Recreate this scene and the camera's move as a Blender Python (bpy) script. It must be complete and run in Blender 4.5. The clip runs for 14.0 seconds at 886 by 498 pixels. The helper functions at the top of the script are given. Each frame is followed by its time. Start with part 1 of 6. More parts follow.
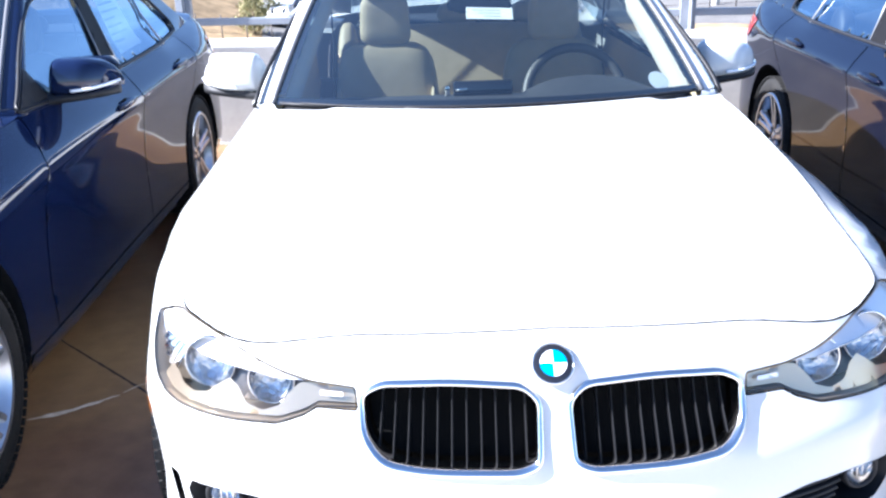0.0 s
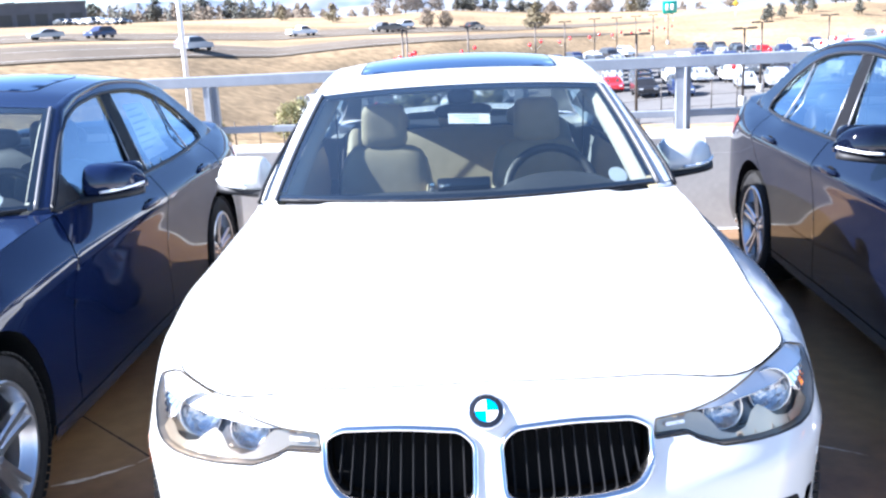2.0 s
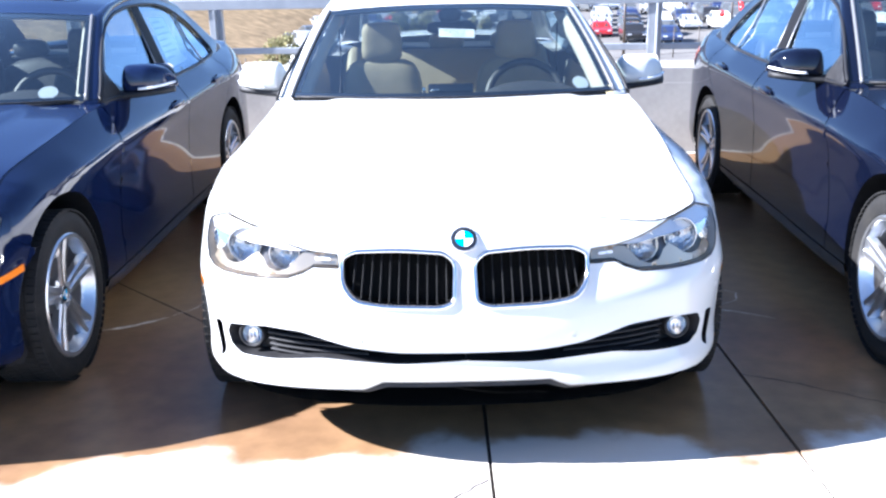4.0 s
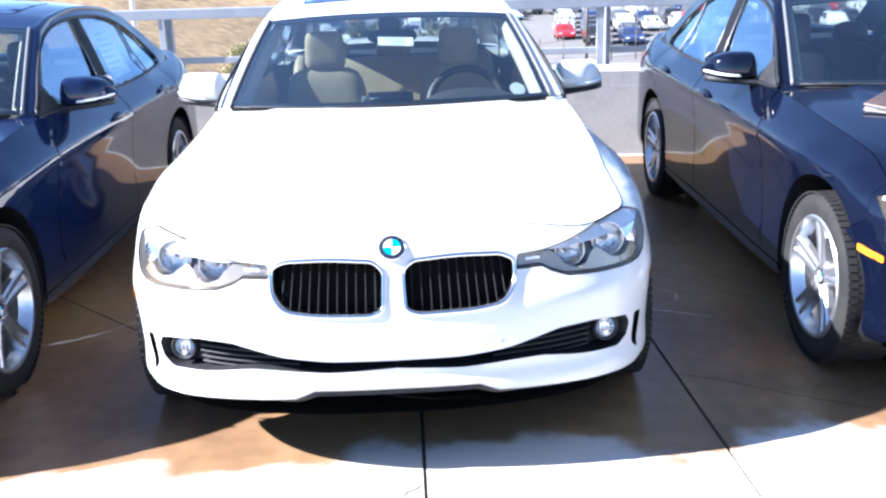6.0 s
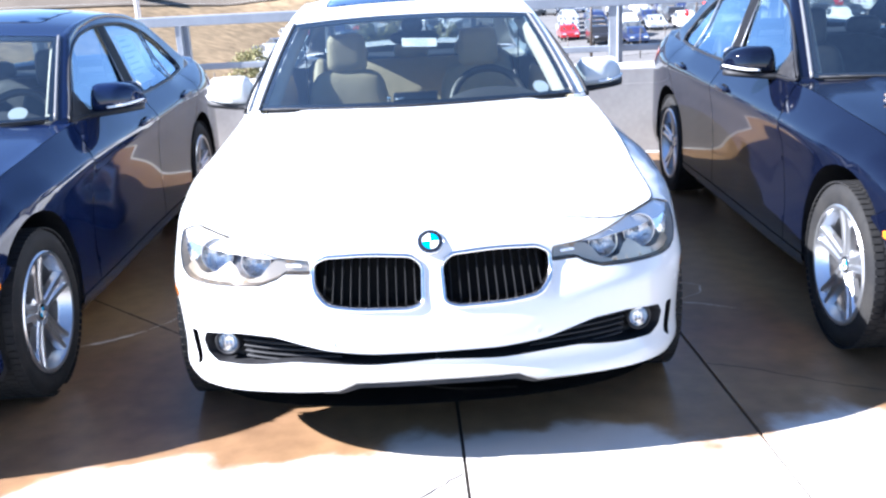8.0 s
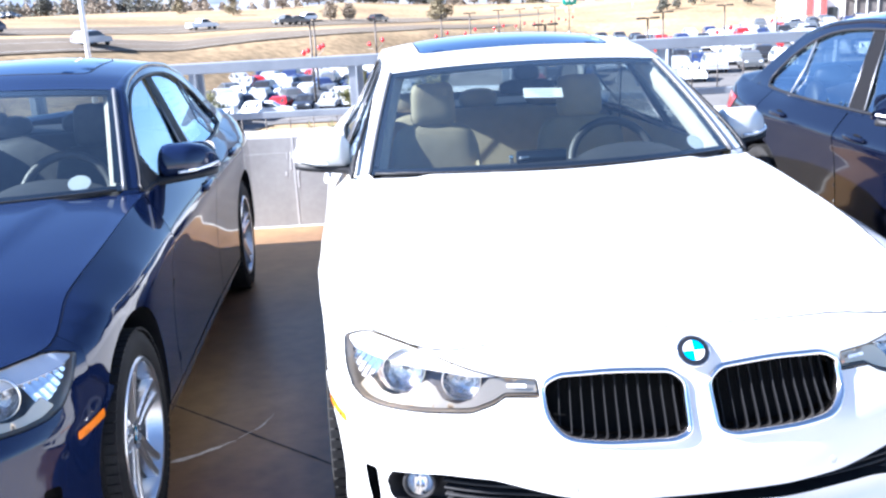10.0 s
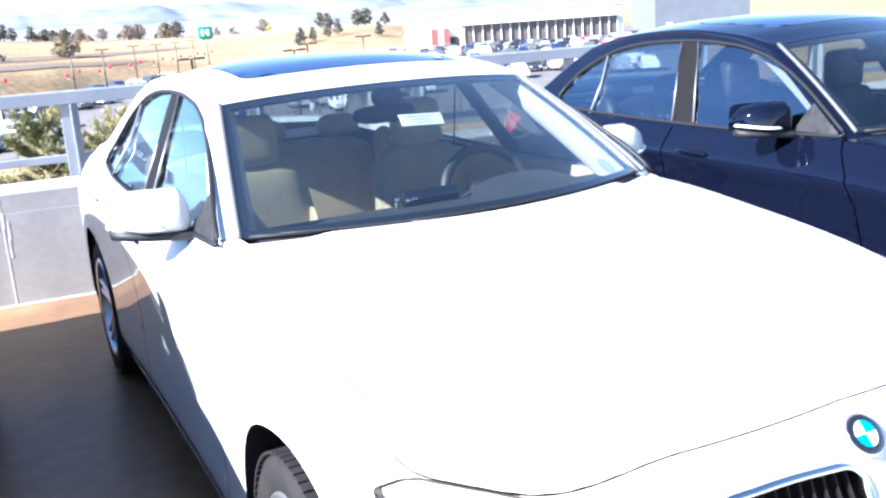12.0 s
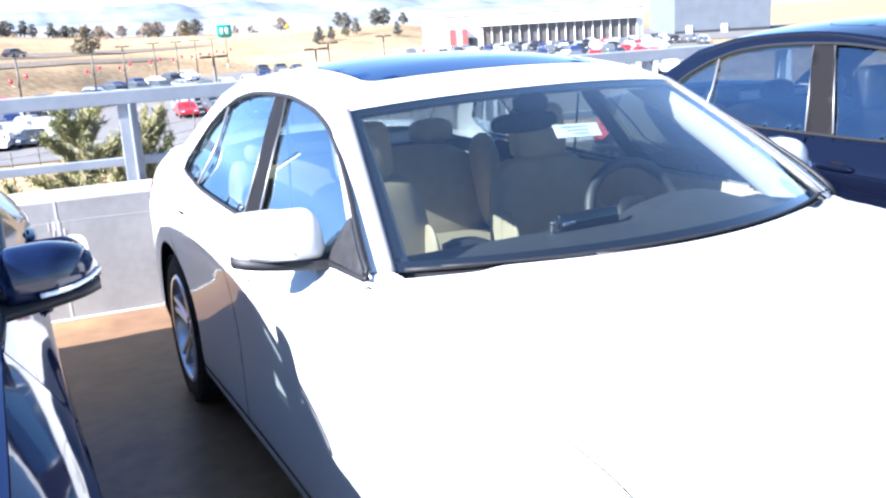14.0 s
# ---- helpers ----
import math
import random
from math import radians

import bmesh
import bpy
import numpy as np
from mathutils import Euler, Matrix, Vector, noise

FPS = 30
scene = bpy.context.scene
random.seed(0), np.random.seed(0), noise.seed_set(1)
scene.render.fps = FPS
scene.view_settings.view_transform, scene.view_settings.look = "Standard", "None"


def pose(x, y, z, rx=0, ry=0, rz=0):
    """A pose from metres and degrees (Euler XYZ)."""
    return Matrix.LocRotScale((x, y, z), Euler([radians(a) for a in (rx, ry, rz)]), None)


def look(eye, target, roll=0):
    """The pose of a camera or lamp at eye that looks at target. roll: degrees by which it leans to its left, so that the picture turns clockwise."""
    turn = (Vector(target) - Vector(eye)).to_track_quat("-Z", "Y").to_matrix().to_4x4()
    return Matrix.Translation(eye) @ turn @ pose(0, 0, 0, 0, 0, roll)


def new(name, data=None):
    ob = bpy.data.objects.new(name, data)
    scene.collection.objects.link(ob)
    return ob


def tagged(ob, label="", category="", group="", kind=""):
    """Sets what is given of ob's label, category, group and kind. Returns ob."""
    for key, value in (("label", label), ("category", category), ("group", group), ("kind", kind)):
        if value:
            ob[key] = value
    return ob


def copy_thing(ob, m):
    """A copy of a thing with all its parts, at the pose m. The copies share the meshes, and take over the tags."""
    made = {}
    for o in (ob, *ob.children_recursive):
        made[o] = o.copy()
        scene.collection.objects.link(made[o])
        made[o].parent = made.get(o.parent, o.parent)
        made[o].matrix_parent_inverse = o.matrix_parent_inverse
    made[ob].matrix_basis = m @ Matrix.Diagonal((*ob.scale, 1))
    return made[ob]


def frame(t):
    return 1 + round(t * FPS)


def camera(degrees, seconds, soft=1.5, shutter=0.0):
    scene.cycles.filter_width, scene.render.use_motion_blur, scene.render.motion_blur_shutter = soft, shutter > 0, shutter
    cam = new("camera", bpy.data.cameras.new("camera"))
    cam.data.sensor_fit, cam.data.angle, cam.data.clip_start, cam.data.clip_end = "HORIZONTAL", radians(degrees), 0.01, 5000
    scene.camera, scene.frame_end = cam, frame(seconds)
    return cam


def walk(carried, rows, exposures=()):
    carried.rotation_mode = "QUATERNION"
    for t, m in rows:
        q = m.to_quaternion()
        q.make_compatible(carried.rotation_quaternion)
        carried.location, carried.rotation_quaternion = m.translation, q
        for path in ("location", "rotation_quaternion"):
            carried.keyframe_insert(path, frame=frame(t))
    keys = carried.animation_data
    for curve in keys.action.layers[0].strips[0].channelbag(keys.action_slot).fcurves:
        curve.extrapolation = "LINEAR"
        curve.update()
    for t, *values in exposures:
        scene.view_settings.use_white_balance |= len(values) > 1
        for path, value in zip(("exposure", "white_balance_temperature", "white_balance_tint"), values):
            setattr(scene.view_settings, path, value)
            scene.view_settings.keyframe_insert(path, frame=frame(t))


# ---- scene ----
cam = camera(51.5, 14.0, soft=2.4)
PATH = [
    (0, (-0.237, -1.418, 1.542), (-0.193, 0.455, 0.844), -1.6),
    (0.5, (-0.267, -1.429, 1.546), (-0.223, 0.458, 0.884), -2.0),
    (1, (-0.249, -1.481, 1.543), (-0.175, 0.409, 0.894), -2.0),
    (1.5, (-0.068, -1.61, 1.547), (-0.105, 0.303, 0.962), -1.6),
    (2, (-0.054, -1.759, 1.576), (-0.079, 0.181, 1.089), -2.8),
    (2.5, (-0.169, -1.936, 1.546), (-0.084, 0.005, 1.07), -1.9),
    (3, (-0.166, -2.168, 1.523), (-0.118, -0.238, 0.997), -1.2),
    (5.5, (0.083, -2.551, 1.532), (0.068, -0.652, 0.904), -1.5),
    (6, (0.053, -2.485, 1.539), (0.125, -0.579, 0.94), -1.8),
    (6.5, (0.142, -2.571, 1.511), (0.009, -0.655, 0.949), -2.0),
    (7, (0.185, -2.641, 1.535), (0.087, -0.735, 0.934), -2.3),
    (9.5, (-0.636, -2.1, 1.537), (-0.413, -0.191, 0.986), -3.3),
    (10, (-0.76, -1.857, 1.554), (-0.586, 0.068, 1.042), -3.1),
    (10.5, (-0.955, -1.571, 1.543), (-0.54, 0.335, 1.102), -3.7),
    (11, (-1.055, -1.321, 1.528), (-0.5, 0.551, 1.096), -4.0),
    (11.5, (-1.185, -1.049, 1.527), (-0.608, 0.812, 1.076), -3.0),
    (12, (-1.35, -0.905, 1.516), (-0.472, 0.824, 1.027), -3.9),
    (12.5, (-1.52, -0.977, 1.523), (-0.599, 0.72, 1.003), -4.8),
    (13, (-1.628, -0.91, 1.536), (-0.613, 0.726, 0.992), -2.6),
    (13.5, (-1.65, -0.568, 1.522), (-0.694, 1.103, 0.98), -3.5),
    (14, (-1.53, -0.34, 1.525), (-0.678, 1.403, 1.039), -3.3),
]
walk(cam, [(t, look(eye, target, roll)) for t, eye, target, roll in PATH], exposures=[(0, 2.6, 5580, 15), (14, 2.6, 5580, 15)])

# ---------------------------------------------------------------- light
SUN_WAY = Vector((1.0, 0.06, -0.66)).normalized()
world = bpy.data.worlds.new("sky")
scene.world = world
world.use_nodes = True
sky = world.node_tree.nodes.new("ShaderNodeTexSky")
sky.sky_type, sky.sun_disc = "NISHITA", False
sky.sun_elevation = math.asin(-SUN_WAY.z)
sky.sun_rotation = math.atan2(-SUN_WAY.x, -SUN_WAY.y)
sky.altitude, sky.air_density, sky.dust_density, sky.ozone_density = 1700, 1.0, 0.35, 2.0
world.node_tree.links.new(sky.outputs[0], world.node_tree.nodes["Background"].inputs[0])
world.node_tree.nodes["Background"].inputs[1].default_value = 0.057
sun = new("sun", bpy.data.lights.new("sun", "SUN"))
sun.data.energy, sun.data.angle, sun.data.color = 5.0, radians(0.6), (1.0, 0.95, 0.86)
sun.matrix_world = look((-30, -4, 20), Vector((-30, -4, 20)) + SUN_WAY)
tagged(sun, kind="structure")


# ---------------------------------------------------------------- materials
def material(name, colour, rough=0.5, metal=0.0, second=None, scale=8.0, detail=4.0, bump=0.0, bump_scale=60.0,
             coat=0.0, fine=0.0, spec=0.5, contrast=(0.35, 0.65), vary=0.0):
    """A surface of one or two colours, mixed by noise at two scales, with a fine relief."""
    m = bpy.data.materials.new(name)
    m.use_nodes = True
    t = m.node_tree
    b = t.nodes["Principled BSDF"]
    b.inputs["Base Color"].default_value = (*colour, 1)
    b.inputs["Roughness"].default_value = rough
    b.inputs["Metallic"].default_value = metal
    b.inputs["Specular IOR Level"].default_value = spec
    b.inputs["Coat Weight"].default_value = coat
    b.inputs["Coat Roughness"].default_value = 0.03
    place = t.nodes.new("ShaderNodeTexCoord").outputs["Object"]
    out = None
    if second:
        n = t.nodes.new("ShaderNodeTexNoise")
        n.inputs["Scale"].default_value, n.inputs["Detail"].default_value = scale, detail
        t.links.new(place, n.inputs["Vector"])
        r = t.nodes.new("ShaderNodeMapRange")
        r.inputs[1].default_value, r.inputs[2].default_value = contrast
        t.links.new(n.outputs["Fac"], r.inputs[0])
        mix = t.nodes.new("ShaderNodeMix")
        mix.data_type = "RGBA"
        mix.inputs["A"].default_value, mix.inputs["B"].default_value = (*colour, 1), (*second, 1)
        t.links.new(r.outputs[0], mix.inputs["Factor"])
        out = mix.outputs["Result"]
    if fine:
        n = t.nodes.new("ShaderNodeTexNoise")
        n.inputs["Scale"].default_value, n.inputs["Detail"].default_value = scale * 14, 3
        t.links.new(place, n.inputs["Vector"])
        r = t.nodes.new("ShaderNodeMapRange")
        r.inputs[1].default_value, r.inputs[2].default_value = 0.3, 0.7
        r.inputs[3].default_value, r.inputs[4].default_value = 1 - fine, 1 + fine
        t.links.new(n.outputs["Fac"], r.inputs[0])
        mul = t.nodes.new("ShaderNodeVectorMath")
        mul.operation = "SCALE"
        if out:
            t.links.new(out, mul.inputs[0])
        else:
            mul.inputs[0].default_value = colour
        t.links.new(r.outputs[0], mul.inputs["Scale"])
        out = mul.outputs[0]
    if vary:
        info = t.nodes.new("ShaderNodeObjectInfo")
        r = t.nodes.new("ShaderNodeMapRange")
        r.inputs[3].default_value, r.inputs[4].default_value = 1 - vary, 1 + vary
        t.links.new(info.outputs["Random"], r.inputs[0])
        mul = t.nodes.new("ShaderNodeVectorMath")
        mul.operation = "SCALE"
        if out:
            t.links.new(out, mul.inputs[0])
        else:
            mul.inputs[0].default_value = colour
        t.links.new(r.outputs[0], mul.inputs["Scale"])
        out = mul.outputs[0]
    if out:
        t.links.new(out, b.inputs["Base Color"])
    if bump:
        n = t.nodes.new("ShaderNodeTexNoise")
        n.inputs["Scale"].default_value, n.inputs["Detail"].default_value = bump_scale, 5
        t.links.new(place, n.inputs["Vector"])
        h = t.nodes.new("ShaderNodeBump")
        h.inputs["Strength"].default_value, h.inputs["Distance"].default_value = bump, 0.01
        t.links.new(n.outputs["Fac"], h.inputs["Height"])
        t.links.new(h.outputs[0], b.inputs["Normal"])
    return m


def glass(name, tint, clear=0.9, rough=0.0, gloss=0.09, mirror_tint=(1, 1, 1), edge=0.85):
    """Thin glass: a mirror that grows towards grazing angles over a tinted see-through sheet."""
    m = bpy.data.materials.new(name)
    m.use_nodes = True
    t = m.node_tree
    t.nodes.remove(t.nodes["Principled BSDF"])
    see, shine, mix = (t.nodes.new(k) for k in ("ShaderNodeBsdfTransparent", "ShaderNodeBsdfGlossy", "ShaderNodeMixShader"))
    facing = t.nodes.new("ShaderNodeLayerWeight")
    facing.inputs[0].default_value = 0.5
    power, f = t.nodes.new("ShaderNodeMath"), t.nodes.new("ShaderNodeMath")
    power.operation, power.inputs[1].default_value = "POWER", 4.0
    f.operation, f.inputs[1].default_value, f.inputs[2].default_value = "MULTIPLY_ADD", edge, gloss
    t.links.new(facing.outputs["Facing"], power.inputs[0])
    t.links.new(power.outputs[0], f.inputs[0])
    see.inputs[0].default_value = (*[c * clear for c in tint], 1)
    shine.inputs["Roughness"].default_value = rough
    shine.inputs["Color"].default_value = (*mirror_tint, 1)
    t.links.new(f.outputs[0], mix.inputs[0])
    t.links.new(see.outputs[0], mix.inputs[1])
    t.links.new(shine.outputs[0], mix.inputs[2])
    t.links.new(mix.outputs[0], t.nodes["Material Output"].inputs[0])
    return m


def paint(name, colour, flake, metal=0.0, rough=0.4, spec=0.0, coat_ior=1.5):
    m = material(name, colour, rough, metal, flake, 900, 1, coat=1.0, contrast=(0.4, 0.6), spec=spec)
    m.node_tree.nodes["Principled BSDF"].inputs["Coat IOR"].default_value = coat_ior
    m.node_tree.nodes["Principled BSDF"].inputs["Coat Roughness"].default_value = 0.05
    return m


WHITE_PAINT = paint("white_paint", (0.58, 0.58, 0.57), (0.54, 0.54, 0.53))
BLUE_PAINT = paint("blue_paint", (0.0035, 0.007, 0.026), (0.006, 0.012, 0.042), 0.0, 0.5, coat_ior=1.52)
BLACK_PAINT = paint("black_paint", (0.0016, 0.0025, 0.0075), (0.0026, 0.0038, 0.011), 0.0, 0.5, coat_ior=1.48)
BLACK_PLASTIC = material("black_plastic", (0.014, 0.014, 0.016), 0.55, 0, (0.022, 0.022, 0.024), 30, fine=0.15, spec=0.25)
GLOSS_BLACK = material("gloss_black", (0.01, 0.01, 0.012), 0.12, 0, coat=0.5)
SLAT_BLACK = material("slat_black", (0.006, 0.006, 0.007), 0.5, 0, spec=0.15)
DARK_GAP = material("dark_gap", (0.006, 0.006, 0.006), 0.9, spec=0.05)
RUBBER = material("tyre_rubber", (0.014, 0.014, 0.015), 0.75, 0, (0.022, 0.021, 0.02), 12, fine=0.2, spec=0.15)
CHROME = material("chrome", (0.80, 0.77, 0.73), 0.10, 1.0)
TRIM_BLACK = material("trim_black", (0.016, 0.016, 0.018), 0.45, 0, spec=0.2)
PILLAR_COVER = material("pillar_cover", (0.008, 0.0075, 0.008), 0.55, 0, spec=0.08)
PILLAR_TRIM = material("pillar_trim", (0.11, 0.11, 0.115), 0.35, 0.0, spec=0.5)
SATIN = material("satin_trim", (0.24, 0.24, 0.25), 0.35, 0.5, spec=0.5)
ALLOY = material("alloy_silver", (0.62, 0.63, 0.65), 0.28, 0.9, (0.55, 0.56, 0.58), 10, coat=0.4)
REFLECTOR = material("reflector", (0.52, 0.52, 0.52), 0.06, 1.0, bump=1.0, bump_scale=45)
# the floor's tan reflection is put into this silver-grey trim's colour
LAMP_TRIM = material("lamp_trim", (0.42, 0.35, 0.265), 0.30, 0.8)
FLUTED = material("fluted_reflector", (0.72, 0.71, 0.70), 0.12, 1.0)
LAMP_BACK = material("lamp_back", (0.05, 0.046, 0.044), 0.25, 0.3, (0.10, 0.09, 0.085), 30)
LAMP_BROW = material("lamp_brow", (0.60, 0.61, 0.63), 0.35, 0.25, coat=0.6)
CLEAR = glass("clear_lens", (1, 1, 1), 0.97, gloss=0.03, edge=0.4)
# tints shift the mirrored sky's colour: warmer here, bluer in the side panes
WINDSHIELD_GLASS = glass("windshield_glass", (0.88, 0.95, 0.93), 0.84, gloss=0.17, mirror_tint=(1.0, 0.97, 0.90))
SIDE_GLASS = glass("side_glass", (0.80, 0.90, 0.90), 0.68, gloss=0.26, mirror_tint=(0.70, 0.85, 1.0))
# the mirrored sky's deep blue is put into the sunroof's base colour
ROOF_GLASS = material("sunroof_glass", (0.006, 0.02, 0.06), 0.03, 0, coat=0.1, spec=0.35)
BEIGE = material("beige_leather", (0.42, 0.34, 0.22), 0.6, 0, (0.38, 0.305, 0.19), 18, fine=0.06, bump=0.15, bump_scale=220)
BLACK_LEATHER = material("black_leather", (0.022, 0.022, 0.024), 0.5, 0, (0.04, 0.038, 0.036), 18, fine=0.08, bump=0.15, bump_scale=220)
DASH = material("dash_grey", (0.024, 0.026, 0.030), 0.6, 0, (0.032, 0.033, 0.037), 40, fine=0.1, bump=0.2, bump_scale=300)
CLOTH = material("headliner", (0.42, 0.39, 0.34), 0.9, 0, fine=0.05)
AMBER = material("amber_lens", (0.85, 0.22, 0.01), 0.15, coat=0.8)
RED_LENS = material("red_lens", (0.30, 0.006, 0.006), 0.12, coat=0.9)
ROUNDEL_BLUE = material("roundel_blue", (0.0, 0.28, 0.55), 0.2, coat=0.8)
ROUNDEL_WHITE = material("roundel_white", (0.8, 0.8, 0.8), 0.2, coat=0.8)
ROUNDEL_BLACK = material("roundel_black", (0.012, 0.012, 0.014), 0.2, coat=0.8)
PAPER = material("paper", (0.80, 0.81, 0.80), 0.8, 0, fine=0.03)
INK = material("ink", (0.35, 0.37, 0.40), 0.8)
BRAKE = material("brake_iron", (0.20, 0.19, 0.18), 0.45, 0.8, (0.12, 0.10, 0.09), 30)


# ---------------------------------------------------------------- mesh tools
from mathutils.geometry import delaunay_2d_cdt


def part(name, bm, mat, parent=None, label="", smooth=True):
    """One bmesh or (verts, faces) pair as one mesh object, under a thing or a part."""
    me = bpy.data.meshes.new(name)
    if isinstance(bm, tuple):
        used = sorted({i for f in bm[1] for i in f})
        slot = {i: k for k, i in enumerate(used)}
        me.from_pydata([tuple(bm[0][i]) for i in used], [], [tuple(slot[i] for i in f) for f in bm[1]])
    else:
        bm.to_mesh(me)
        bm.free()
    me.validate()
    me.polygons.foreach_set("use_smooth", [smooth] * len(me.polygons))
    for m in (mat if isinstance(mat, (list, tuple)) else [mat]):
        me.materials.append(m)
    ob = new(name, me)
    ob.parent = parent
    if label:
        ob["label"] = label
    return ob


def sharp(ob, degrees=35):
    """Keeps edges sharper than this crisp under smooth shading."""
    ob.data.set_sharp_from_angle(angle=radians(degrees))
    return ob


def thing(name, label, category, group="", kind=""):
    return tagged(new(name), label, category, group, kind)


def pchip(xs, ys):
    """A monotone cubic through the points."""
    xs, ys = np.asarray(xs, float), np.asarray(ys, float)
    h = np.diff(xs)
    d = np.diff(ys) / h
    m = np.zeros(len(xs))
    m[0], m[-1] = d[0], d[-1]
    for i in range(1, len(xs) - 1):
        if d[i - 1] * d[i] > 0:
            a, b = 2 * h[i] + h[i - 1], h[i] + 2 * h[i - 1]
            m[i] = (a + b) / (a / d[i - 1] + b / d[i])

    def f(x):
        x = np.clip(np.asarray(x, float), xs[0], xs[-1])
        i = np.clip(np.searchsorted(xs, x, side="right") - 1, 0, len(h) - 1)
        t = (x - xs[i]) / h[i]
        return ((2 * t**3 - 3 * t**2 + 1) * ys[i] + (t**3 - 2 * t**2 + t) * h[i] * m[i]
                + (3 * t**2 - 2 * t**3) * ys[i + 1] + (t**3 - t**2) * h[i] * m[i + 1])
    return f


def rounded(points, r=0.3, n=5):
    """A closed outline with its corners rounded by quadratic arcs, r: share of the shorter neighbouring side."""
    out, k = [], len(points)
    p = [np.array(q, float) for q in points]
    for i in range(k):
        a, b, c = p[i - 1], p[i], p[(i + 1) % k]
        d = min(np.linalg.norm(a - b), np.linalg.norm(c - b)) * r
        s, e = b + (a - b) / np.linalg.norm(a - b) * d, b + (c - b) / np.linalg.norm(c - b) * d
        for t in np.linspace(0, 1, n):
            out.append(tuple((1 - t)**2 * s + 2 * t * (1 - t) * b + t * t * e))
    return out


def dense(points, step, closed=True):
    out, k = [], len(points)
    for i in range(k if closed else k - 1):
        a, b = np.array(points[i], float), np.array(points[(i + 1) % k], float)
        n = max(1, int(np.ceil(np.linalg.norm(b - a) / step)))
        out += [tuple(a + (b - a) * j / n) for j in range(n)]
    if not closed:
        out.append(tuple(points[-1]))
    return out


def inside(poly, pts):
    px, py = pts[:, 0], pts[:, 1]
    hit = np.zeros(len(pts), bool)
    a = np.array(poly)
    b = np.roll(a, -1, axis=0)
    for (x0, y0), (x1, y1) in zip(a, b):
        if y0 != y1:
            c = (y0 > py) != (y1 > py)
            hit ^= c & (px < (x1 - x0) * (py - y0) / (y1 - y0) + x0)
    return hit


def sheet(outline, holes=(), step=(0.03, 0.03), edge=0.02):
    """Triangles of a flat outline with holes: points (n, 2) and faces."""
    rings = [dense(outline, edge)] + [dense(h, edge) for h in holes]
    verts, edges = [], []
    for ring in rings:
        o = len(verts)
        verts += ring
        edges += [(o + i, o + (i + 1) % len(ring)) for i in range(len(ring))]
    rim = np.array(verts)
    lo, hi = rim.min(0), rim.max(0)
    g = np.stack(np.meshgrid(np.arange(lo[0], hi[0], step[0]), np.arange(lo[1], hi[1], step[1])), -1).reshape(-1, 2)
    ok = inside(rings[0], g)
    for r in rings[1:]:
        ok &= ~inside(r, g)
    g = g[ok]
    sc = np.array([1 / step[0], 1 / step[1]])
    if len(g):
        near = np.min(np.linalg.norm((g[:, None] - rim[None]) * sc, axis=2), axis=1)
        g = g[near > 0.45]
    allv = np.concatenate([rim, g]) if len(g) else rim
    v, _, f, *_ = delaunay_2d_cdt([Vector(p) for p in allv], edges, [], 0, 1e-6)
    v = np.array([tuple(p) for p in v])
    f = [tuple(q) for q in f]
    c = np.array([v[list(q)].mean(0) for q in f])
    ok = inside(rings[0], c)
    for r in rings[1:]:
        ok &= ~inside(r, c)
    return v, [q for q, k in zip(f, ok) if k]


def flip_x(pair):
    v = np.array(pair[0], float)
    v[:, 0] *= -1
    return v, [tuple(reversed(f)) for f in pair[1]]


def joined(*pairs):
    verts, faces = [], []
    for v, f in pairs:
        o = len(verts)
        verts += [tuple(p) for p in v]
        faces += [tuple(i + o for i in q) for q in f]
    return verts, faces


def welded(pair, dist=0.0008):
    bm = bmesh.new()
    vs = [bm.verts.new(p) for p in pair[0]]
    for f in pair[1]:
        if len(set(f)) > 2:
            try:
                bm.faces.new([vs[i] for i in f])
            except ValueError:
                pass
    bmesh.ops.remove_doubles(bm, verts=bm.verts, dist=dist)
    return bm


def grid_faces(n, m, closed=False):
    """Faces of n rows by m columns of points."""
    k = m if closed else m - 1
    return [(i * m + j, i * m + (j + 1) % m, (i + 1) * m + (j + 1) % m, (i + 1) * m + j) for i in range(n - 1) for j in range(k)]


def tube(points, radius, n=8, closed=False, squash=1.0):
    """A round bar along a line of points."""
    p = [Vector(q) for q in points]
    k = len(p)
    verts = []
    ref = Vector((0.0123, 0.0456, 1)).normalized()
    for i in range(k):
        a, b = (p[i - 1], p[(i + 1) % k]) if closed else (p[max(i - 1, 0)], p[min(i + 1, k - 1)])
        d = (b - a).normalized()
        if abs(d.dot(ref)) > 0.97:
            u = d.cross(Vector((1, 0, 0))).normalized()
        else:
            u = d.cross(ref).normalized()
        w = d.cross(u)
        r = radius[i] if isinstance(radius, (list, tuple)) else radius
        for j in range(n):
            a = 2 * math.pi * j / n
            verts.append(p[i] + u * math.cos(a) * r + w * math.sin(a) * r * squash)
    faces = grid_faces(k, n, True)
    if closed:
        faces += [((k - 1) * n + j, (k - 1) * n + (j + 1) % n, (j + 1) % n, j) for j in range(n)]
    else:
        faces += [tuple(range(n))[::-1], tuple((k - 1) * n + j for j in range(n))]
    return verts, faces


def lathe(profile, n=48, axis="x"):
    """Turned about an axis; profile: (radius, along) pairs."""
    verts = []
    for r, h in profile:
        for j in range(n):
            a = 2 * math.pi * j / n
            c, s = r * math.cos(a), r * math.sin(a)
            verts.append({"x": (h, c, s), "y": (c, h, s), "z": (c, s, h)}[axis])
    return verts, grid_faces(len(profile), n, True)


